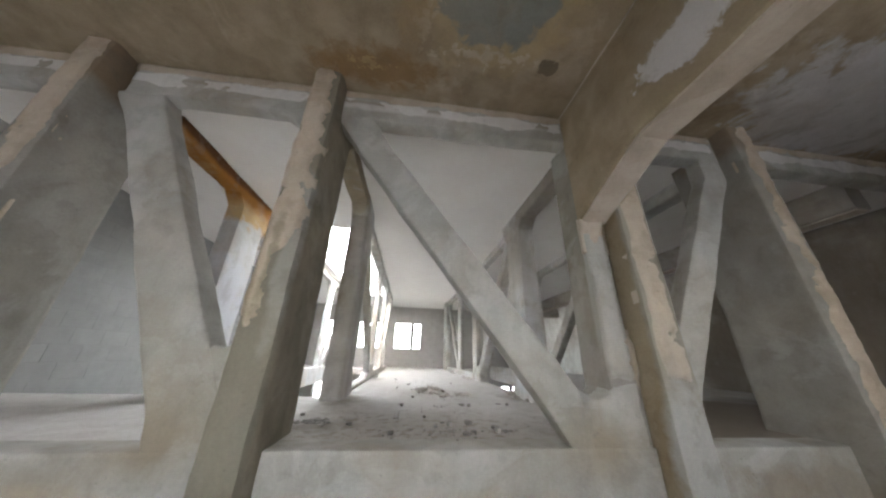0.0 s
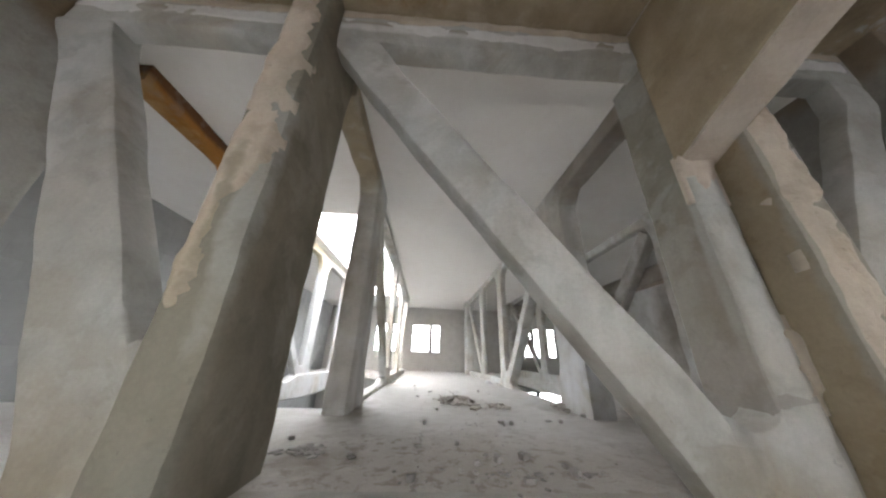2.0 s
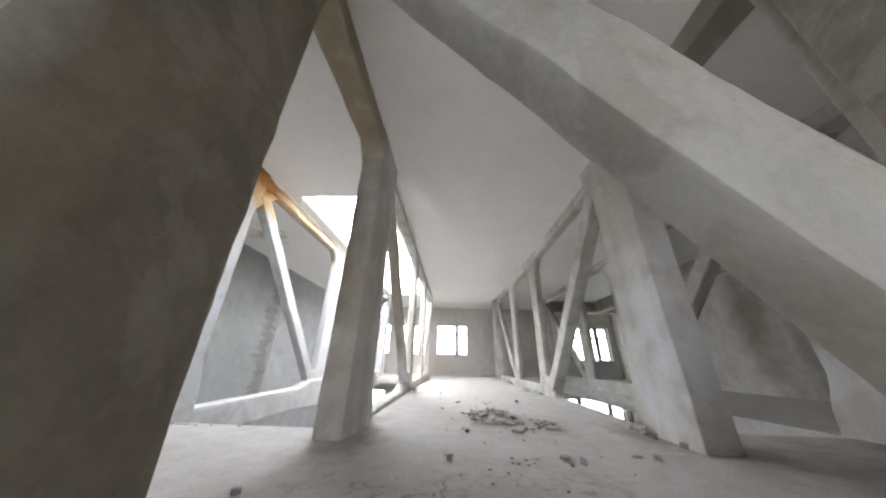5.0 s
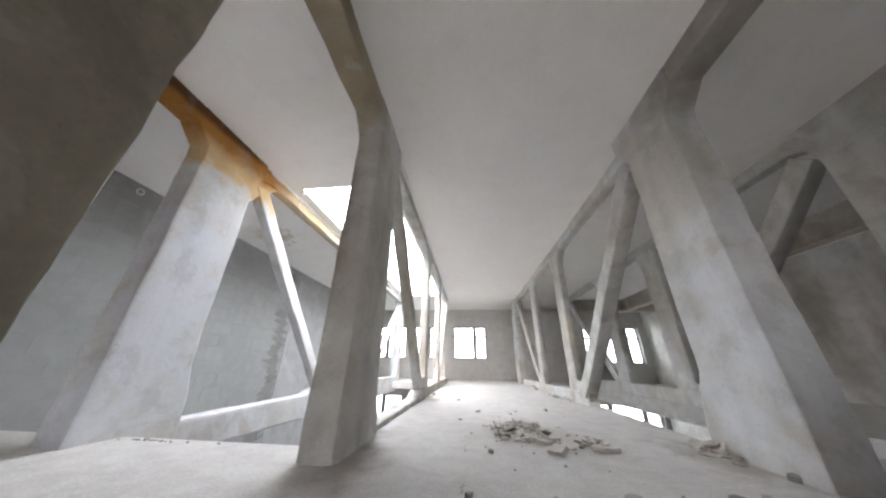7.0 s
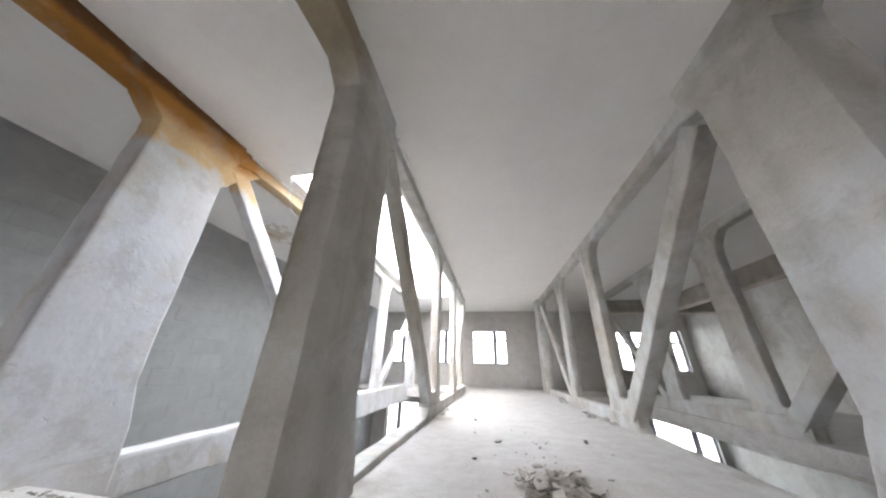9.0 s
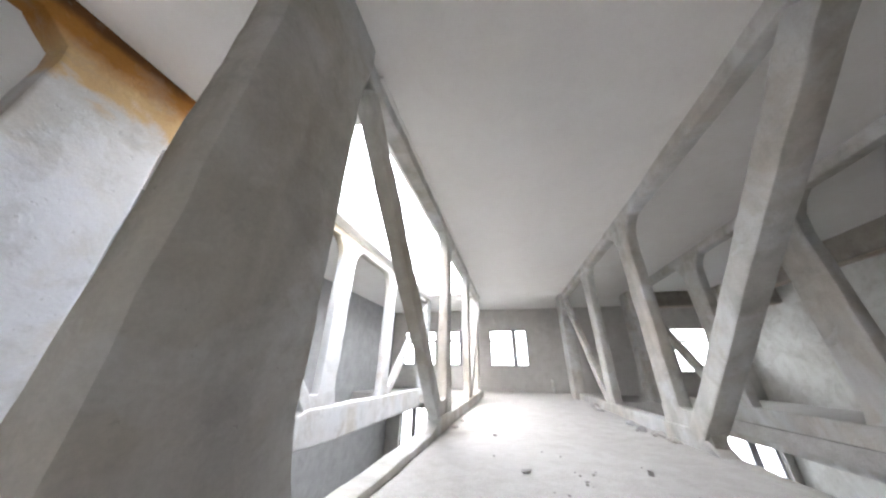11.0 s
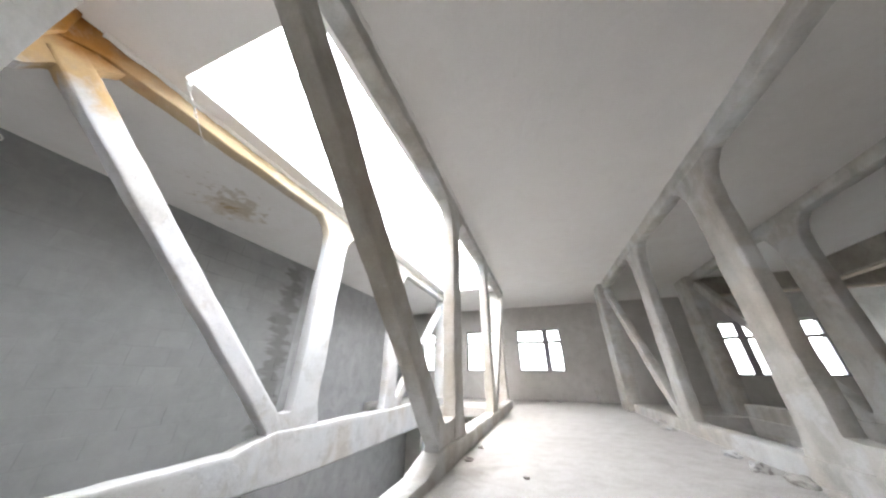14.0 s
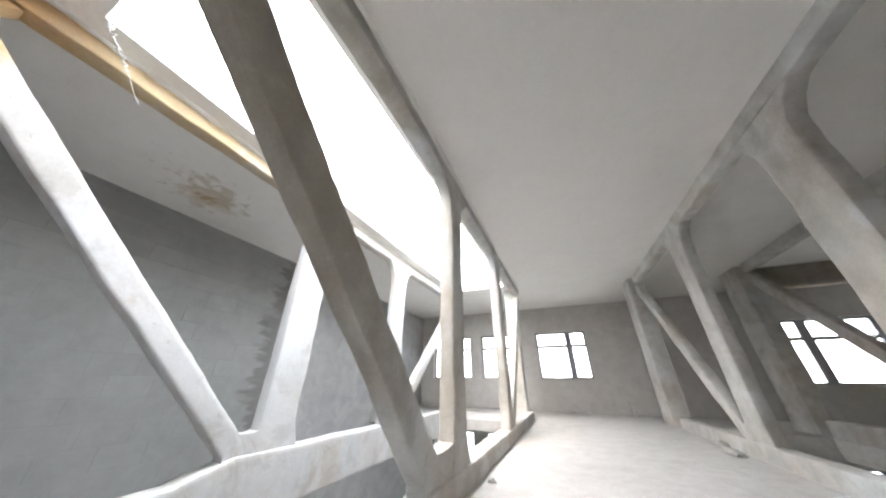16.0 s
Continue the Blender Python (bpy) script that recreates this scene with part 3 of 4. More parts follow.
def truss(x0, mat, label, web_x, end_x, end_thick, front_x, front_mat, front_rear, shift=0.0, lean=0.0, lift=0.0, edge=0.015, front_edge=0.025, posts=((8.68, 0.2), (11.2, 0.2)), end=(14.3, 0.24), reach=0.0, worn=0.0, deck=0.0, pier_thick=THICK, trim=0.0, slim=0.0, low=False, head=False):
    pl = along_y(x0)
    ob = thing("concrete_truss", label, "truss", "long concrete trusses", at=(x0, 4.6, 0))
    T, W = THICK, 0.155
    (p1, h1), (p2, h2) = posts
    web = lambda u, n, z: Vector((web_x + n + lean * max(0.0, u - 8.0), u + shift * max(0.0, min(1.0, (u - 5.6) / 2.6, (14.0 - u) / 2.6)), z))
    part("pier", bar(along_y(front_x), [(2.755, -0.55, 0.405, front_rear + 0.04), (2.755, 0.3, 0.405, front_rear + 0.01), (2.755, 2.7, 0.405, front_rear), (2.755, CEIL0 + 0.02, 0.405, 0.405)], T + 0.004, front_edge), front_mat, ob, "grimy, dark-toned pier")
    part("pier", bar(pl, [(5.05, -0.20, 0.40, 0.50 - trim), (5.05, 0.25, 0.40, 0.46 - trim), (5.05, 0.6, 0.40, 0.36 - trim), (5.05, 2.80, 0.40, 0.33 - trim), (5.05, 2.95, 0.42, 0.36 - trim), (5.05, 3.12, 0.60, 0.43), (5.05, CEIL + 0.02, 0.60, 0.43)], pier_thick + 0.004, edge, worn=worn), mat, ob)
    part("pier", bar(along_y(end_x), [(end[0], -0.20, end[1], end[1]), (end[0], CEIL + 0.02, end[1], end[1])], end_thick), mat, ob)
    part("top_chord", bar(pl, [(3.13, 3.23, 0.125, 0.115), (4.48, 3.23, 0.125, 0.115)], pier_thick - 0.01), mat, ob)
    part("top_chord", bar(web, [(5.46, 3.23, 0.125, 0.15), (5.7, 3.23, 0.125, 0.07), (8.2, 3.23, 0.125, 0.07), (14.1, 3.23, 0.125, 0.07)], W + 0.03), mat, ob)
    first = [(5.5, -0.1, 0.06, 0.17), (8.12, -0.1, 0.08, 0.2), (8.4, -0.1, 0.3 + deck, 0.22)] if low else [(5.5, -0.1, 0.15, 0.17), (7.8, -0.1, 0.18, 0.2), (8.25, -0.1, 0.3 + deck, 0.22)]
    part("bottom_chord", bar(web, [*first, (8.95, -0.1, 0.28 + deck, 0.24), (10.4, -0.1, 0.28 + deck, 0.24), (14.1, -0.1, 0.28 + deck, 0.24)], W + 0.05), mat, ob)
    part("diagonal", bar(web, [(5.56 + reach, 3.02 + lift, 0.13 - slim, 0.13 - slim), (8.28 + reach, 0.22 + lift, 0.12 - slim, 0.12 - slim), *([(8.39 + reach, 0.107, 0.12, 0.12)] if low else [])], W - 0.006 + 0.07 * low), mat, ob)
    if head:
        # the web between the pier's head and the top of the diagonal
        bm = bmesh.new()
        rings = [[bm.verts.new(web(y, k, z)) for y, z in ((5.3, 3.14), (5.3, 2.6), (5.46, 2.72), (5.53, 2.84), (5.6, 2.9), (5.69, 3.0), (5.76, 3.08), (5.82, 3.14))] for k in (-0.07, 0.07)]
        bm.faces.new(rings[0]), bm.faces.new(rings[1][::-1])
        for i in range(8):
            bm.faces.new((rings[0][i], rings[0][(i + 1) % 8], rings[1][(i + 1) % 8], rings[1][i]))
        part("node_plate", bm, mat, ob)
    part("post", post(web, p1, h1, W), mat, ob)
    node_plate(ob, web, 8.16 + reach, p1 - h1 + 0.06, 0.42, W - 0.012, mat)
    part("post", post(web, p2, h2, W), mat, ob)
    part("diagonal", bar(web, [(14.15, 3.05, 0.11, 0.11), (p2 + h2 + 0.08, 0.24, 0.11, 0.11)], W - 0.006), mat, ob)
    node_plate(ob, web, p2 + h2 - 0.06, p2 + h2 + 0.14, 0.42, W - 0.012, mat)
    return ob


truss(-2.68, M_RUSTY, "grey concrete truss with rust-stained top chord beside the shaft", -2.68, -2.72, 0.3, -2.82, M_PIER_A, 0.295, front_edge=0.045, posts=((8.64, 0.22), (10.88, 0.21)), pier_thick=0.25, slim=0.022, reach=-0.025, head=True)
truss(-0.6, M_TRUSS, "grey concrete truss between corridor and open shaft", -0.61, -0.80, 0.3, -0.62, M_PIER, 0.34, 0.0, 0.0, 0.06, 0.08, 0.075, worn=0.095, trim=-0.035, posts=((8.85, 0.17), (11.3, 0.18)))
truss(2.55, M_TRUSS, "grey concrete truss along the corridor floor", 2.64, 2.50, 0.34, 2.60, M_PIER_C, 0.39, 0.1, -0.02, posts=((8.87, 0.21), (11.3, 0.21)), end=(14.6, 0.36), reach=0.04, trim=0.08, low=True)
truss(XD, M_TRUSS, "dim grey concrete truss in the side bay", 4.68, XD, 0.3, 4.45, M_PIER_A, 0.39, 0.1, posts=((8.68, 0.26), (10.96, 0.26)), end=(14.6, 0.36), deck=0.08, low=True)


def clamp(v):
    return max(0.0, min(1.0, v))


def plaster_strip(x0, seed, low, cover, label):
    """Lumpy remains of plaster on the front of a pier: cover(x, z) > 0 where it still clings."""
    bm = bmesh.new()
    xs = [-0.142 + 0.284 * i / 16 for i in range(17)]
    zs = [low + (CEIL0 - 0.01 - low) * k / int((CEIL0 - low) / 0.03) for k in range(int((CEIL0 - low) / 0.03) + 1)]
    rows = []
    for z in zs:
        row = []
        for x in xs:
            p = Vector((x * 1.0, seed * 3.1, z))
            edge = 0.09 * noise.noise(p * 3.0) + 0.07 * noise.noise(p * 8.0) + 0.04 * noise.noise(p * 21.0)
            on = max(0.0, min(1.0, (cover(x, z) + edge) / 0.035))
            lumps = 0.024 + 0.022 * noise.noise(p * 4.0) + 0.014 * noise.noise(p * 11.0) + 0.006 * noise.noise(p * 28.0)
            if abs(z - 1.93) < 0.02:
                lumps -= 0.012
            base = 2.374 + max(0.0, abs(x) - 0.085)
            row.append(bm.verts.new((x0 + x, base - on * (lumps + 0.024), z)))
        rows.append(row)
    for r0, r1 in zip(rows[:-1], rows[1:]):
        for a, b, c, d in zip(r0[:-1], r0[1:], r1[1:], r1[:-1]):
            bm.faces.new((a, b, c, d))
    rim = [v for v in rows[0]] + [r[-1] for r in rows[1:-1]] + rows[-1][::-1] + [r[0] for r in rows[-2:0:-1]]
    back = [bm.verts.new((v.co.x, 2.46, v.co.z)) for v in rim]
    for k in range(len(rim)):
        bm.faces.new((rim[k], rim[(k + 1) % len(rim)], back[(k + 1) % len(rim)], back[k]))
    bm.faces.new(back)
    return solo("plaster_remnant", bm, M_PLASTER, label, "plaster", "plaster on the piers", smooth=True)


plaster_strip(-2.82, 1, 1.2, lambda x, z: (z - 2.0) * 0.2 - abs(x - 0.05) * 0.6 + 0.04, "lumpy cream plaster clinging high on a grey pier")
plaster_strip(-0.62, 2, 0.5, lambda x, z: min((z - 0.6) * 0.5, 0.04 * clamp((z - 0.9) / 0.5) + 0.09 * clamp((z - 1.55) / 0.25) - x, x + 0.09 + 0.2 * clamp((z - 0.7) / 0.4)), "thick lumpy cream plaster down the front of a pier")
plaster_strip(2.60, 3, 0.2, lambda x, z: min((z - 0.42) * 0.5, 0.10 - x * 0.3), "cream plaster with a broken lower edge on a pier")
plaster_strip(4.45, 4, 0.0, lambda x, z: 0.06 + x * 0.9, "pinkish cream plaster down the front of a pier")

# ---- cross trusses of the first row ----
def cross_truss(x0, x1, members, label):
    pl, low = along_x(2.67), along_x(2.71)
    ob = thing("cross_truss", label, "truss", "cross trusses", at=((x0 + x1) / 2, 2.71, 0))
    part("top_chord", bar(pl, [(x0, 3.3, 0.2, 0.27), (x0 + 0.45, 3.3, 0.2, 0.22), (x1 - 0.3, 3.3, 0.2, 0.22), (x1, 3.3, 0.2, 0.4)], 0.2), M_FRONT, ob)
    part("bottom_chord", bar(low, [(x0, -0.3, 0.302, 0.3), (x1, -0.3, 0.302, 0.3)], 0.276, 0.014, 0.004), M_FRONT, ob)
    for name, stations, y0, y1 in members:
        part(name, bar(along_x((y0 + y1) / 2), stations, y1 - y0, 0.03), M_POST if name == "post" else M_FRONT, ob)
    return ob


h = THICK / 2
cross_truss(LEFT, XA - h, [], "grey concrete cross truss beside the block wall")
span_ab = cross_truss(XA + h, XB - h, [("diagonal", [(-0.93, -0.1, 0.26, 0.3), (-1.08, 0.3, 0.22, 0.215), (-2.33, 2.85, 0.21, 0.145), (-2.45, 3.15, 0.28, 0.15)], 2.578, 2.815)], "grey concrete cross truss with a broad diagonal")
span_bc = cross_truss(XB + h, XC - h, [("diagonal", [(-0.4, 3.13, 0.22, 0.14), (0.0, 2.605, 0.162, 0.162), (1.75, 0.304, 0.165, 0.165), (2.05, -0.09, 0.25, 0.2)], 2.578, 2.768),
                             ("post", [(2.31, 0.0, 0.35, 0.13), (2.31, 0.26, 0.24, 0.13), (2.31, 0.4, 0.14, 0.13), (2.31, 2.4, 0.125, 0.13), (2.31, 3.1, 0.125, 0.13)], 2.58, 2.955)], "grey concrete cross truss over the corridor mouth")
cross_truss(XC + h, XD - h, [("diagonal", [(2.72, 0.1, 0.2, 0.2), (2.9, 0.45, 0.15, 0.15), (4.13, 2.72, 0.15, 0.15), (4.22, 3.15, 0.22, 0.24)], 2.578, 2.768)], "grey concrete cross truss in the side bay")
cross_truss(XD + h, RIGHT, [], "dim grey concrete cross truss")

def gusset(parent, outline, y0, y1):
    """A web plate that fills the foot between two members; outline in x and z."""
    bm = bmesh.new()
    rings = []
    for y, shrink in ((y0 - 0.008, 0.3), (y0 + 0.004, 0.1), (y0 + 0.03, -0.06), (y1 - 0.012, 0.0), (y1, 0.012)):
        cx, cz = sum(p[0] for p in outline) / len(outline), sum(p[1] for p in outline) / len(outline)
        ring = []
        for x, z in outline:
            p = Vector((x + (cx - x) * shrink, y, z + (cz - z) * shrink))
            shift = rough_shift(p, 0.006)
            ring.append(bm.verts.new(p + Vector((shift.x, 0.0, shift.z))))
        rings.append(ring)
    k = len(outline)
    for r0, r1 in zip(rings[:-1], rings[1:]):
        for i in range(k):
            bm.faces.new((r0[i], r0[(i + 1) % k], r1[(i + 1) % k], r1[i]))
    bm.faces.new(rings[0]), bm.faces.new(rings[-1][::-1])
    return part("gusset", bm, M_FRONT, parent, smooth=True)


def pocket(x0, z0, x1, z1, sag, n=8):
    """Points of a rounded notch from one member to the next."""
    return [(x0 + (x1 - x0) * i / n, z0 + (z1 - z0) * i / n - sag * math.sin(math.pi * i / n) ** 0.6) for i in range(n + 1)]


gusset(span_bc, [(1.9, -0.05), *pocket(1.86, 0.4, 2.2, 0.44, 0.09), (2.44, 0.47), (2.44, -0.05)], 2.575, 2.772)
gusset(span_ab, [(-1.1, -0.05), (-1.36, 0.55), *pocket(-1.2, 0.84, -0.76, 0.8, 0.18), (-0.76, -0.05)], 2.6, 2.76)

def chord_coat(x0, x1, z0, z1, seed, cover, thick, mat, label):
    """A lumpy coat on the front of a top chord: cover(x, z) > 0 where it still clings."""
    bm, rows = bmesh.new(), []
    nx, nz = int((x1 - x0) / 0.03), int((z1 - z0) / 0.02)
    for k in range(nz + 1):
        z, row = z0 + (z1 - z0) * k / nz, []
        for i in range(nx + 1):
            x = x0 + (x1 - x0) * i / nx
            p = Vector((x, seed * 2.7, z))
            wave = 0.05 * noise.noise(Vector((x * 2.4, seed, 0))) + 0.022 * noise.noise(p * 9.0) + 0.012 * noise.noise(p * 25.0)
            on = max(0.0, min(1.0, (cover(x, z) + wave) / 0.02))
            row.append(bm.verts.new((x, 2.584 - on * (0.014 + thick * (0.6 + 0.5 * noise.noise(p * 6.0) + 0.3 * noise.noise(p * 17.0))), z)))
        rows.append(row)
    for r0, r1 in zip(rows[:-1], rows[1:]):
        for a, b, c, d in zip(r0[:-1], r0[1:], r1[1:], r1[:-1]):
            bm.faces.new((a, b, c, d))
    rim = rows[0] + [r[-1] for r in rows[1:-1]] + rows[-1][::-1] + [r[0] for r in rows[-2:0:-1]]
    back = [bm.verts.new((v.co.x, 2.62, v.co.z)) for v in rim]
    for k in range(len(rim)):
        bm.faces.new((rim[k], rim[(k + 1) % len(rim)], back[(k + 1) % len(rim)], back[k]))
    bm.faces.new(back)
    return solo("plaster_remnant", bm, mat, label, "plaster", "plaster on the chords", smooth=True)


for k, (x0, x1) in enumerate(((LEFT + 0.02, XA - h - 0.09), (XA + h - 0.03, XB - h), (XB + h + 0.03, 2.15), (2.5, XD - h - 0.24), (XD + h - 0.16, RIGHT - 0.05))):
    chord_coat(x0, x1, 3.2, CEIL0 - 0.006, 3.0 + k, lambda x, z: z - 3.36, 0.016, M_PLASTER, "cream plaster along the top of a cross chord")
    chord_coat(x0 + 0.02, x1 - 0.02, 3.1, 3.42, 9.0 + k, lambda x, z: min(z - 3.17, 3.4 - z) - 0.03, 0.008, M_LIME, "lumpy whitish lime smeared on a cross chord")

# deep beam over the first bay, with its haunch
bm = bar(along_y(2.325), [(BACK, 2.9, 0.59, 0.55), (1.72, 2.9, 0.59, 0.55), (2.3, 2.9, 0.59, 0.78), (2.58, 2.9, 0.59, 0.9)], 0.34)
solo("deep_beam", bm, M_BEAM0, "damp brown concrete beam with a haunched end", "beam", kind="structure")
bm = bmesh.new()
for y0, z0, y1, z1 in ((BACK + 0.01, 2.346, 1.72, 2.346), (1.72, 2.346, 2.3, 2.116), (2.3, 2.116, 2.57, 1.996)):
    k = max(1, int((y1 - y0) / 0.15))
    for i in range(k):
        ends = []
        for f in (i / k, (i + 1) / k):
            y, z = y0 + (y1 - y0) * f, z0 + (z1 - z0) * f
            w0, w1 = (0.145 + 0.012 * noise.noise(Vector((y * 4, s, 0))) for s in (0.0, 7.0))
            ends.append([bm.verts.new(q) for q in ((2.325 - w0, y, z + 0.02), (2.325 - w0 + 0.01, y, z - 0.012), (2.325 + w1 - 0.01, y, z - 0.012), (2.325 + w1, y, z + 0.02))])
        for a in range(4):
            bm.faces.new((ends[0][a], ends[0][(a + 1) % 4], ends[1][(a + 1) % 4], ends[1][a]))
bmesh.ops.remove_doubles(bm, verts=bm.verts, dist=0.0005)
solo("pale_soffit_band", bm, M_SOFFIT, "pale pinkish-beige plaster under the deep beam", "plaster", kind="structure")
chord_coat(2.16, 2.445, 1.64, 2.03, 21.0, lambda x, z: min((z - 1.98) + (x - 2.13) * 1.6, 2.31 + (z - 1.69) * 0.5 - x) * 0.7, 0.028, M_SOFFIT, "wrinkled plaster draped below the haunch end")
chord_coat(2.19, 2.42, 0.42, 1.86, 22.0, lambda x, z: min(0.1 - abs(x - 2.3), z - 0.5), 0.006, M_FRONT, "pale lime skin running down a post")
chord_coat(2.37, 2.45, 0.4, 0.9, 23.0, lambda x, z: min(x - 2.39, 0.82 - z, z - 0.48) - 0.01, 0.02, M_PLASTER, "ragged strip of yellowish plaster on a post")
solo("side_bay_beam", bar(along_y(7.13), [(2.9, 3.1, 0.25, 0.24), (14.55, 3.1, 0.25, 0.24)], 0.3), M_BEAM1, "dim concrete ceiling beam in the side bay", "beam", kind="structure")
solo("side_bay_beam", bar(along_x(14.7), [(XD + 0.2, 3.1, 0.25, 0.24), (RIGHT - 0.01, 3.1, 0.25, 0.24)], 0.3), M_BEAM1, "dim concrete cross beam in the side bay", "beam", kind="structure")
# pale strips put the window's light on the side beams' soffits
for name, spot in (("pale_soffit_band", (7.02, 7.24, 2.91, 14.54)), ("pale_soffit_band", (XD + 0.2, RIGHT - 0.02, 14.59, 14.81))):
    solo(name, box(bmesh.new(), *spot, 2.835, 2.866, 0.008), M_SOFFIT, "band under a ceiling beam, pale for window light on its soffit", "plaster", kind="structure")


# ---- windows ----
def window(x0, x1, z0, z1, splits, upper, y=FAR + 0.16):
    """A casement window: splits are the middles of its mullions, upper whether a thin transom bar cuts off a fanlight."""
    ob = thing("window", "pale-framed casement window in the end wall", "window", "end wall windows", "structure", at=((x0 + x1) / 2, y, z0))
    f, d, m, b = 0.06, 0.07, 0.1, 0.05
    bm = bmesh.new()
    box(bm, x0, x1, y, y + d, z0, z0 + f), box(bm, x0, x1, y, y + d, z1 - f, z1)
    box(bm, x0, x0 + f, y, y + d, z0 + f, z1 - f), box(bm, x1 - f, x1, y, y + d, z0 + f, z1 - f)
    part("window_frame", bm, M_FRAME, ob)
    part("window_sill", box(bmesh.new(), x0 - 0.02, x1 + 0.02, y - 0.17, y - 0.004, z0 - 0.03, z0 + 0.012, 0.006), M_FARWALL, ob)
    for x in splits:
        part("mullion", box(bmesh.new(), x - m, x + m, y - 0.004, y + d - 0.004, z0 + f, z1 - f), M_FRAME, ob)
    zt = z0 + (z1 - z0) * 0.69
    steps = [x0 + f, *(e for x in splits for e in (x - m, x + m)), x1 - f]
    for a, c in zip(steps[::2], steps[1::2]):
        if upper:
            part("transom", box(bmesh.new(), a, c, y + 0.004, y + d - 0.01, zt - b, zt + b), M_FRAME, ob)
        for lo, hi in ((z0 + f, zt - b), (zt + b, z1 - f)) if upper else ((z0 + f, z1 - f),):
            pane = part("pane", box(bmesh.new(), a - 0.005, c + 0.005, y + 0.03, y + 0.036, lo - 0.005, hi + 0.005), M_GLASS, ob)
            pane.visible_shadow = False
    return ob


SPLITS = [(0.65,), (-3.9,), (-1.72,), (6.585, 7.985)]
for (x0, x1, z0, z1), splits in zip(WINDOWS, SPLITS):
    window(x0, x1, z0, z1, splits, True)
for (x0, x1, z0, z1), splits in zip(LOWWIN, ((-3.85,), (-1.72,), (6.585, 7.985), (3.4,))):
    window(x0, x1, z0, z1, splits, False)

# ---- loose things ----
def shard(bm, at, size, flat, rnd, tip=0.5):
    """A broken piece: an uneven flat polygon with thickness, tipped at random."""
    k = rnd.randint(4, 6)
    base = rnd.uniform(0, 6.28)
    ring = [Vector((math.cos(base + i * 6.283 / k + rnd.uniform(-0.35, 0.35)) * size * rnd.uniform(0.55, 1.0),
                    math.sin(base + i * 6.283 / k + rnd.uniform(-0.35, 0.35)) * size * rnd.uniform(0.45, 0.85), 0)) for i in range(k)]
    m = Matrix.Translation(at) @ Euler((rnd.uniform(-tip, tip), rnd.uniform(-tip, tip), rnd.uniform(0, 6.28))).to_matrix().to_4x4()
    lo = [bm.verts.new(m @ (p * rnd.uniform(0.85, 1.0) - Vector((0, 0, flat / 2)))) for p in ring]
    hi = [bm.verts.new(m @ (p * rnd.uniform(0.8, 1.0) + Vector((0, 0, flat / 2 * rnd.uniform(0.7, 1.2))))) for p in ring]
    bm.faces.new(lo[::-1]), bm.faces.new(hi)
    for i in range(k):
        bm.faces.new((lo[i], lo[(i + 1) % k], hi[(i + 1) % k], hi[i]))


def heap(centre, spread, count, high, seed, label, size=(0.02, 0.075)):
    rnd, bm = random.Random(seed), bmesh.new()
    for _ in range(count):
        a, r = rnd.uniform(0, 6.283), abs(rnd.gauss(0, 0.42))
        x, y = centre[0] + math.cos(a) * r * spread[0], centre[1] + math.sin(a) * r * spread[1]
        s = rnd.uniform(*size) * (1.3 if rnd.random() < 0.12 else 1.0)
        top = high * max(0.0, 1 - r / 0.9)
        shard(bm, (x, y, 0.004 + rnd.random() * top), s, rnd.uniform(0.008, 0.02) if high > 0.02 else rnd.uniform(0.004, 0.009), rnd, 0.1 + 0.45 * (top > 0.02))
    return solo("rubble_heap", bm, M_CRUMB if high < 0.02 else M_RUBBLE, label, "rubble", kind="stuff")


heap((0.93, 5.88), (0.42, 0.55), 150, 0.08, 3, "heap of broken render and tile shards on the floor", (0.03, 0.1))
heap((0.95, 5.85), (0.62, 0.8), 110, 0.0, 4, "crumbs and dust round the heap of shards", (0.008, 0.03))
heap((1.42, 5.45), (0.3, 0.22), 22, 0.03, 5, "thin scatter of broken render on the floor", (0.02, 0.055))
heap((2.34, 5.35), (0.1, 0.24), 34, 0.08, 7, "small heap of broken cream plaster at a pier foot", (0.035, 0.1))
heap((-0.4, 3.43), (0.24, 0.16), 70, 0.012, 9, "patch of crumbled screed on the floor", (0.015, 0.05))
heap((0.9, 3.05), (1.0, 0.35), 60, 0.0, 11, "thin scatter of grit and crumbs on the floor", (0.006, 0.026))
heap((-2.1, 4.99), (0.75, 0.07), 26, 0.0, 17, "crumbs along the broken slab edge by the shaft", (0.006, 0.022))
heap((0.9, 7.0), (1.2, 2.6), 20, 0.0, 13, "thin scatter of small crumbs along the corridor", (0.006, 0.022))
heap((0.9, 4.3), (1.0, 0.9), 22, 0.0, 15, "thin scatter of crumbs between the piers", (0.006, 0.022))


def fragment(at, size, flat, seed, label="loose piece of broken concrete on the floor"):
    bm = bmesh.new()
    shard(bm, (at[0], at[1], flat * 0.5 + 0.002), size, flat, random.Random(seed), 0.1)
    solo("concrete_fragment", bm, M_CRUMB, label, "rubble", "loose fragments")


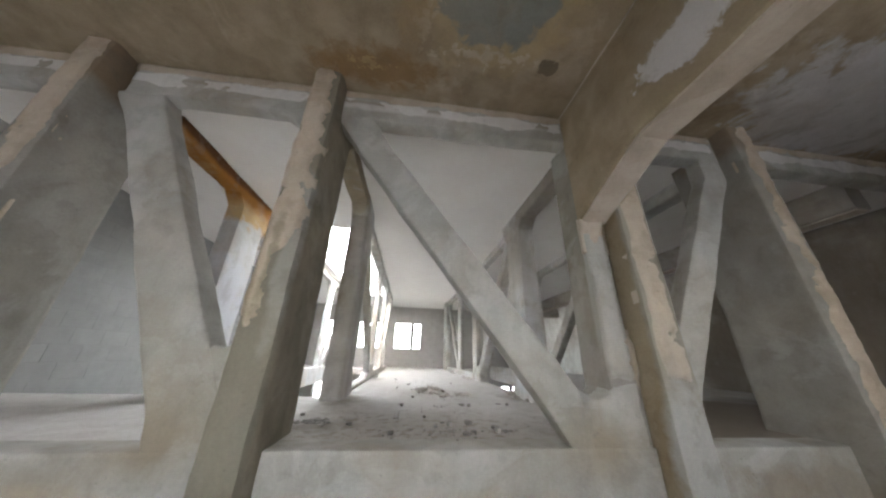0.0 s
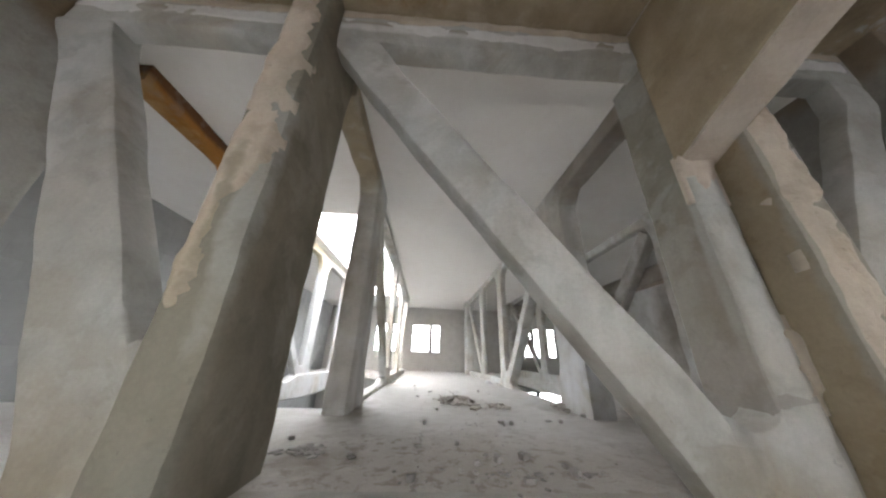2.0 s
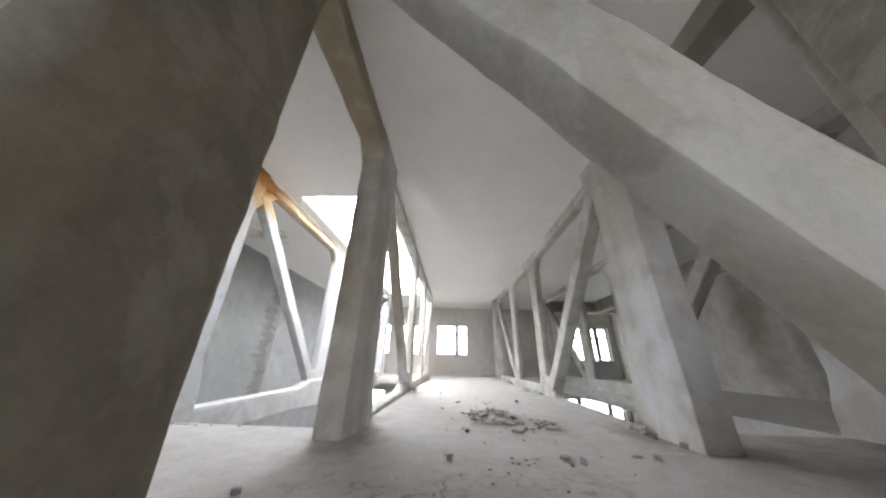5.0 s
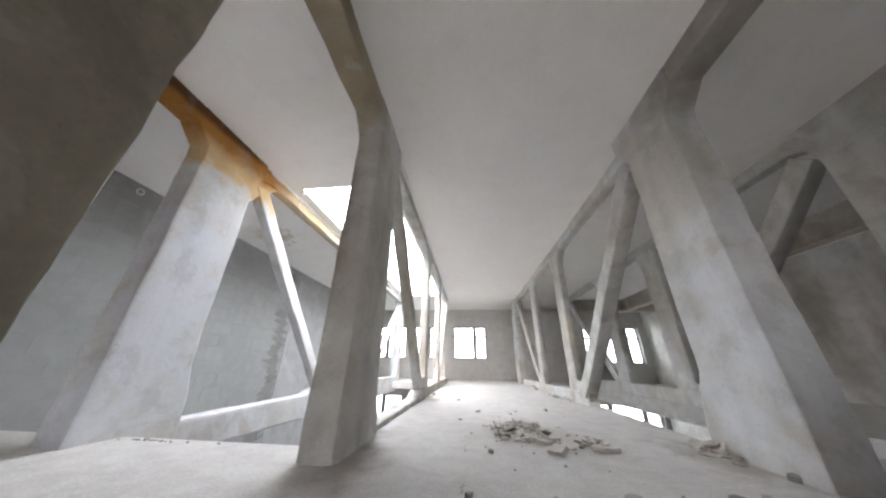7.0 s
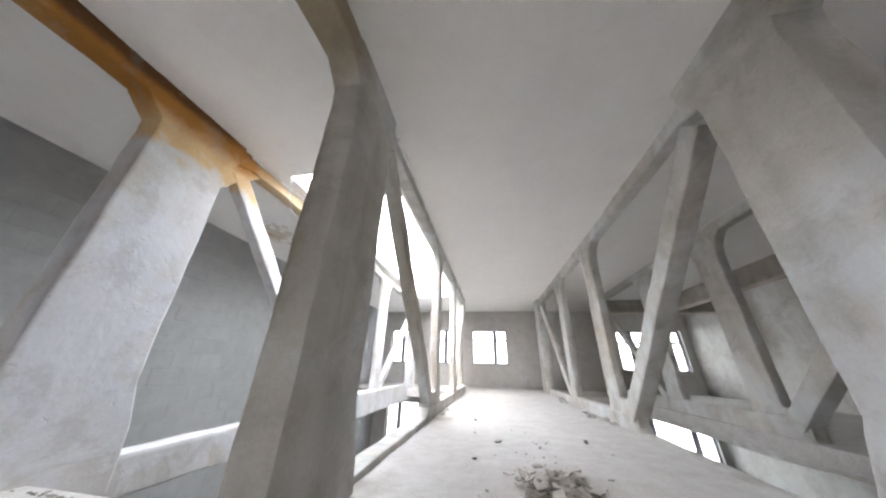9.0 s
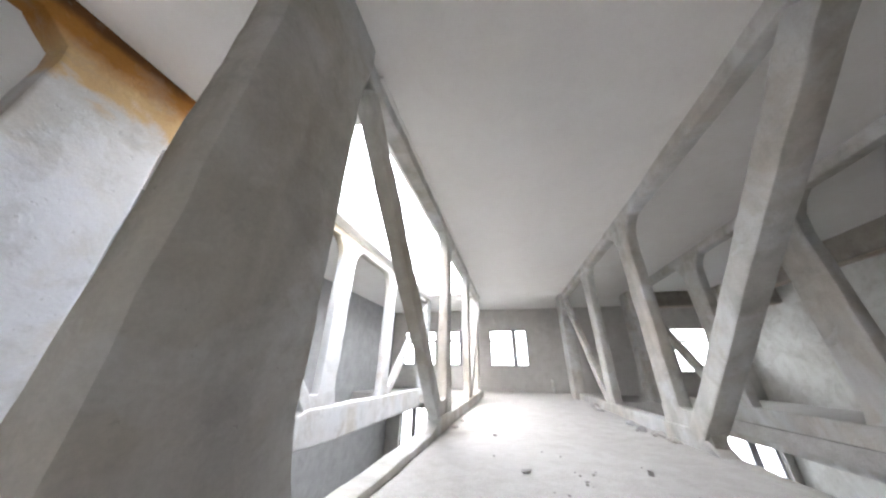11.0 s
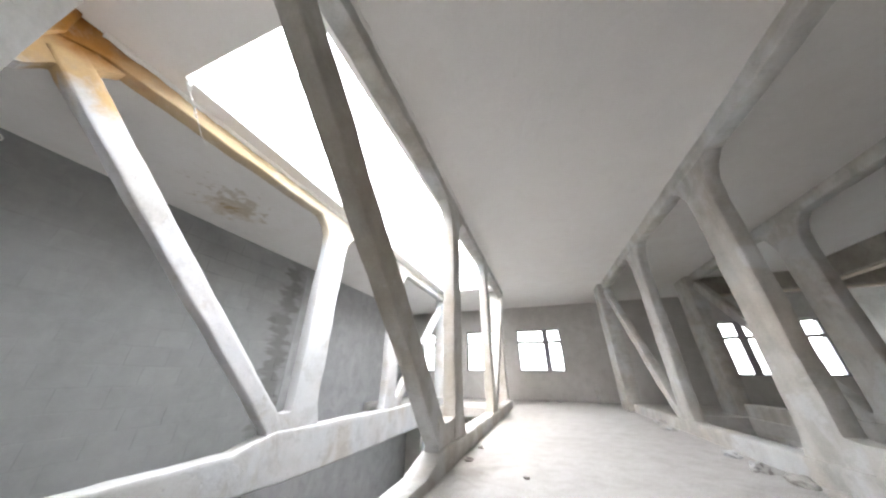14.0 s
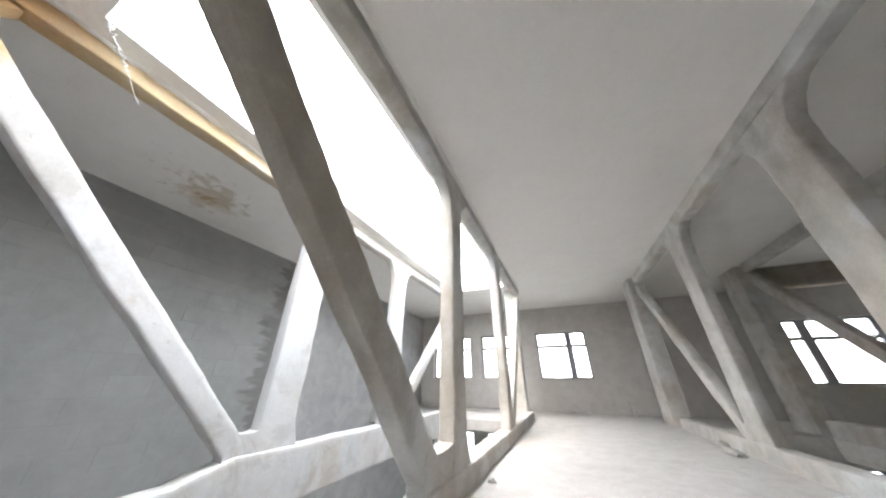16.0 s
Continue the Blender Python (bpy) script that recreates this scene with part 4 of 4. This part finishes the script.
SPOTS = [(0.38, 3.57, 0.045), (0.68, 3.62, 0.035), (0.9, 3.26, 0.06), (0.85, 3.38, 0.035), (0.76, 3.2, 0.035), (1.09, 3.32, 0.05), (1.09, 3.05, 0.04), (1.0, 2.95, 0.05), (1.32, 3.05, 0.045),
         (1.38, 3.04, 0.04), (1.31, 3.16, 0.04), (0.35, 2.95, 0.035), (-0.06, 3.32, 0.05), (1.25, 4.4, 0.075), (1.33, 4.33, 0.04), (1.8, 4.52, 0.045), (1.92, 4.48, 0.055), (0.42, 4.3, 0.035), (0.52, 7.1, 0.075),
         (0.58, 5.1, 0.035), (1.55, 7.32, 0.04), (0.19, 8.4, 0.04), (-0.61, 3.7, 0.035), (2.38, 4.82, 0.05), (0.3, 6.4, 0.025)]
for i, (x, y, size) in enumerate(SPOTS):
    fragment((x, y), size, 0.014 + 0.02 * ((i * 7) % 3) / 2, 40 + i)


for i, (x, y, size) in enumerate([(1.06, 5.42, 0.12), (1.09, 5.19, 0.13), (0.92, 5.5, 0.08), (1.44, 5.3, 0.08), (1.55, 5.27, 0.075), (1.57, 5.6, 0.07), (0.98, 5.58, 0.1)]):
    bm = bmesh.new()
    shard(bm, (x, y, 0.022), size, 0.026, random.Random(90 + i), 0.14)
    solo("render_plate", bm, M_RUBBLE, "flat broken plate of render beside the heap", "rubble", "broken plates")


def lump(at, size, seed):
    """A rounded lump of spilled mortar."""
    bm = bmesh.new()
    bmesh.ops.create_icosphere(bm, subdivisions=4, radius=1.0)
    for v in bm.verts:
        v.co *= 1 + 0.5 * noise.noise(v.co * 1.6 + Vector((seed, 0, 0))) + 0.22 * noise.noise(v.co * 4.5 + Vector((0, seed, 0))) + 0.1 * noise.noise(v.co * 11)
        v.co = Vector((at[0] + v.co.x * size[0], at[1] + v.co.y * size[1], max(-0.005, v.co.z * size[2] + size[2] * 0.45)))
    solo("mortar_lump", bm, M_TRUSS, "rounded lump of spilled mortar by the chord", "rubble", "mortar lumps", smooth=True)


for i, (x, y, sx, sy, sz) in enumerate([(2.24, 9.95, 0.08, 0.14, 0.05), (2.18, 9.4, 0.09, 0.12, 0.06), (2.28, 9.1, 0.1, 0.2, 0.05), (2.22, 11.7, 0.1, 0.3, 0.05), (2.3, 8.75, 0.07, 0.15, 0.04),
                                        (2.3, 12.3, 0.1, 0.2, 0.06), (-0.42, 8.75, 0.06, 0.08, 0.03), (-0.4, 9.3, 0.05, 0.06, 0.03), (0.4, 16.3, 0.09, 0.08, 0.04), (0.8, 16.35, 0.12, 0.08, 0.05)]):
    lump((x + (0.08 if x > 2 else 0.0), y), (sx * 0.75, sy * 0.7, sz * 0.85), i * 5.3)

def mortar_seam(x, y0, y1, side, seed, label):
    """A ragged bead of lime squeezed out where a chord meets the ceiling; side is the way it spreads along x."""
    bm = bmesh.new()
    k = int((y1 - y0) / 0.035)
    rows = []
    for i in range(k + 1):
        y = y0 + (y1 - y0) * i / k
        q = Vector((seed, y * 3.0, 0))
        out = 0.035 + 0.03 * noise.noise(q) + 0.022 * noise.noise(q * 4.0)
        drop = 0.03 + 0.022 * noise.noise(q * 2.0 + Vector((0, 0, 5))) + 0.014 * noise.noise(q * 6.0)
        out, drop = max(0.006, out), max(0.006, drop)
        rows.append([bm.verts.new(v) for v in ((x - side * 0.03, y, CEIL + 0.004), (x + side * out, y, CEIL + 0.004), (x + side * out * 0.8, y, CEIL - drop * 0.4), (x + side * 0.004, y, CEIL - drop), (x - side * 0.03, y, CEIL - drop))])
    for a, b in zip(rows[:-1], rows[1:]):
        for c in range(5):
            bm.faces.new((a[c], a[(c + 1) % 5], b[(c + 1) % 5], b[c]))
    bm.faces.new(rows[0]), bm.faces.new(rows[-1][::-1])
    solo("mortar_seam", bm, M_CEIL, label, "mortar", "ragged lime seams", smooth=True)


mortar_seam(-2.59, 5.6, 10.5, 1, 2.0, "ragged lime bead between rusty chord and roof light")
mortar_seam(-2.62, 3.2, 5.4, 1, 4.0, "thin ragged lime bead along the rusty chord")
mortar_seam(2.465, 3.2, 4.5, -1, 6.0, "ragged lime bead along a stained chord")
mortar_seam(-0.52, 5.6, 13.8, 1, 8.0, "thin ragged lime bead along the corridor chord")

# short upright post by the end wall
bm = box(bmesh.new(), 1.93, 2.05, 16.2, 16.3, 0.0, 0.52, 0.012)
solo("stub_post", bm, M_TRUSS, "short upright concrete stub on the floor", "post")


def tube(name, points, radius, mat, label, category):
    cu = bpy.data.curves.new(name, "CURVE")
    cu.dimensions, cu.bevel_depth, cu.bevel_resolution = "3D", radius, 2
    sp = cu.splines.new("POLY")
    sp.points.add(len(points) - 1)
    for q, p in zip(sp.points, points):
        q.co = (*p, 1)
    tmp = bpy.data.objects.new(name, cu)
    me = bpy.data.meshes.new_from_object(tmp)
    bpy.data.objects.remove(tmp)
    me.materials.clear()
    me.materials.append(mat)
    return tagged(new(name, me), label, category)


rnd = random.Random(21)
strand = [(-2.345 - 0.0095 * i + rnd.uniform(-0.014, 0.014), 6.06 + rnd.uniform(-0.02, 0.02) + 0.012 * i, 3.335 - 0.0085 * i + rnd.uniform(-0.014, 0.014)) for i in range(22)]
tube("plastic_twine", strand, 0.0075, M_CORD, "frayed pale plastic twine at the roof light corner", "twine")
tx, ty, tz = strand[-1]
tube("plastic_twine", [(tx + 0.004 * math.sin(i * 0.7) + 0.0012 * i * i * 0.2, ty + 0.012 * i, tz - 0.02 * i) for i in range(13)], 0.0022, M_CORD, "thin pale plastic thread hanging from the chord", "twine")
tube("plastic_twine", [(-2.38 + rnd.uniform(-0.03, 0.03), 6.1 + rnd.uniform(-0.03, 0.03), 3.31 + rnd.uniform(-0.03, 0.03)) for i in range(16)], 0.005, M_CORD, "tangled pale plastic twine under the ceiling edge", "twine")
tube("wall_ring", [(LEFT + 0.03, 5.72 + 0.05 * math.cos(a * 0.45), 3.2 + 0.05 * math.sin(a * 0.45)) for a in range(15)], 0.008, M_CORD, "small pale ring fixed to the block wall", "ring")

tube("joint_bead", [(2.15 + 0.004 * math.sin(i * 1.7), BACK + 0.02 + i * 0.2, CEIL0 - 0.006) for i in range(20)], 0.011, M_SOFFIT, "pale mortar bead between beam and damp ceiling", "mortar")

# ---- blocks of the west wall ----
BL, BH, GAP, PROUD = 0.462, 0.252, 0.010, 0.003


def block_mesh(seed, length=BL):
    rnd, bm = random.Random(seed), bmesh.new()
    box(bm, -0.03, PROUD, -length / 2, length / 2, -BH / 2, BH / 2, 0.0015)
    for v in bm.verts:
        if v.co.x > 0:
            v.co.x += rnd.uniform(-0.001, 0.0015)
    return finish("block", bm, M_BLOCK)


SEAM0, SEAM1 = 9.85, 10.35
pool = [block_mesh(i) for i in range(8)]
half = [block_mesh(20 + i, BL / 2 - GAP / 2) for i in range(3)]
rest, placed = bmesh.new(), 0
rnd = random.Random(77)
courses = int((CEIL - LOW) / (BH + GAP)) + 1
for c in range(courses):
    z = LOW + 0.005 + BH / 2 + c * (BH + GAP)
    if z + BH / 2 > CEIL:
        break
    y = 3.2 + (BL + GAP) / 2 * (c % 2)
    while y < SEAM0 + (0.12 if c % 2 else 0.0) - BL / 2:
        out = LEFT - PROUD + rnd.uniform(-0.001, 0.001)
        if z > -0.1 and 5.0 < y < 9.8 and placed < 300:
            ob = new("block", rnd.choice(pool))
            ob.location = (out, y, z)
            ob.parent = wall_west
            placed += 1
        else:
            box(rest, out - 0.03, out + PROUD, y - BL / 2, y + BL / 2, z - BH / 2, z + BH / 2)
        y += BL + GAP
ob = part("blockwork", rest, M_BLOCK, wall_west)
ob["kind"] = "stuff"

# smooth rendered stretch beyond the toothed seam
bm = bmesh.new()
box(bm, LEFT - 0.02, LEFT + 0.004, SEAM1, FAR - 0.002, LOW + 0.002, CEIL - 0.002)
part("render_coat", bm, M_WALL, wall_west, "smooth grey render")
for c in range(courses):
    z = LOW + 0.005 + BH / 2 + c * (BH + GAP)
    if z + BH / 2 > CEIL:
        break
    w = rnd.choice((0.0, 0.1, 0.2, 0.28)) + rnd.uniform(0.0, 0.06)
    if w > 0.06:
        part("toothing_block", box(bmesh.new(), LEFT - 0.02, LEFT + 0.002, SEAM1 - w, SEAM1 - 0.004, z - BH / 2 + rnd.uniform(0, 0.04), z + BH / 2 - rnd.uniform(0, 0.05), 0.004), M_BLOCK, wall_west)
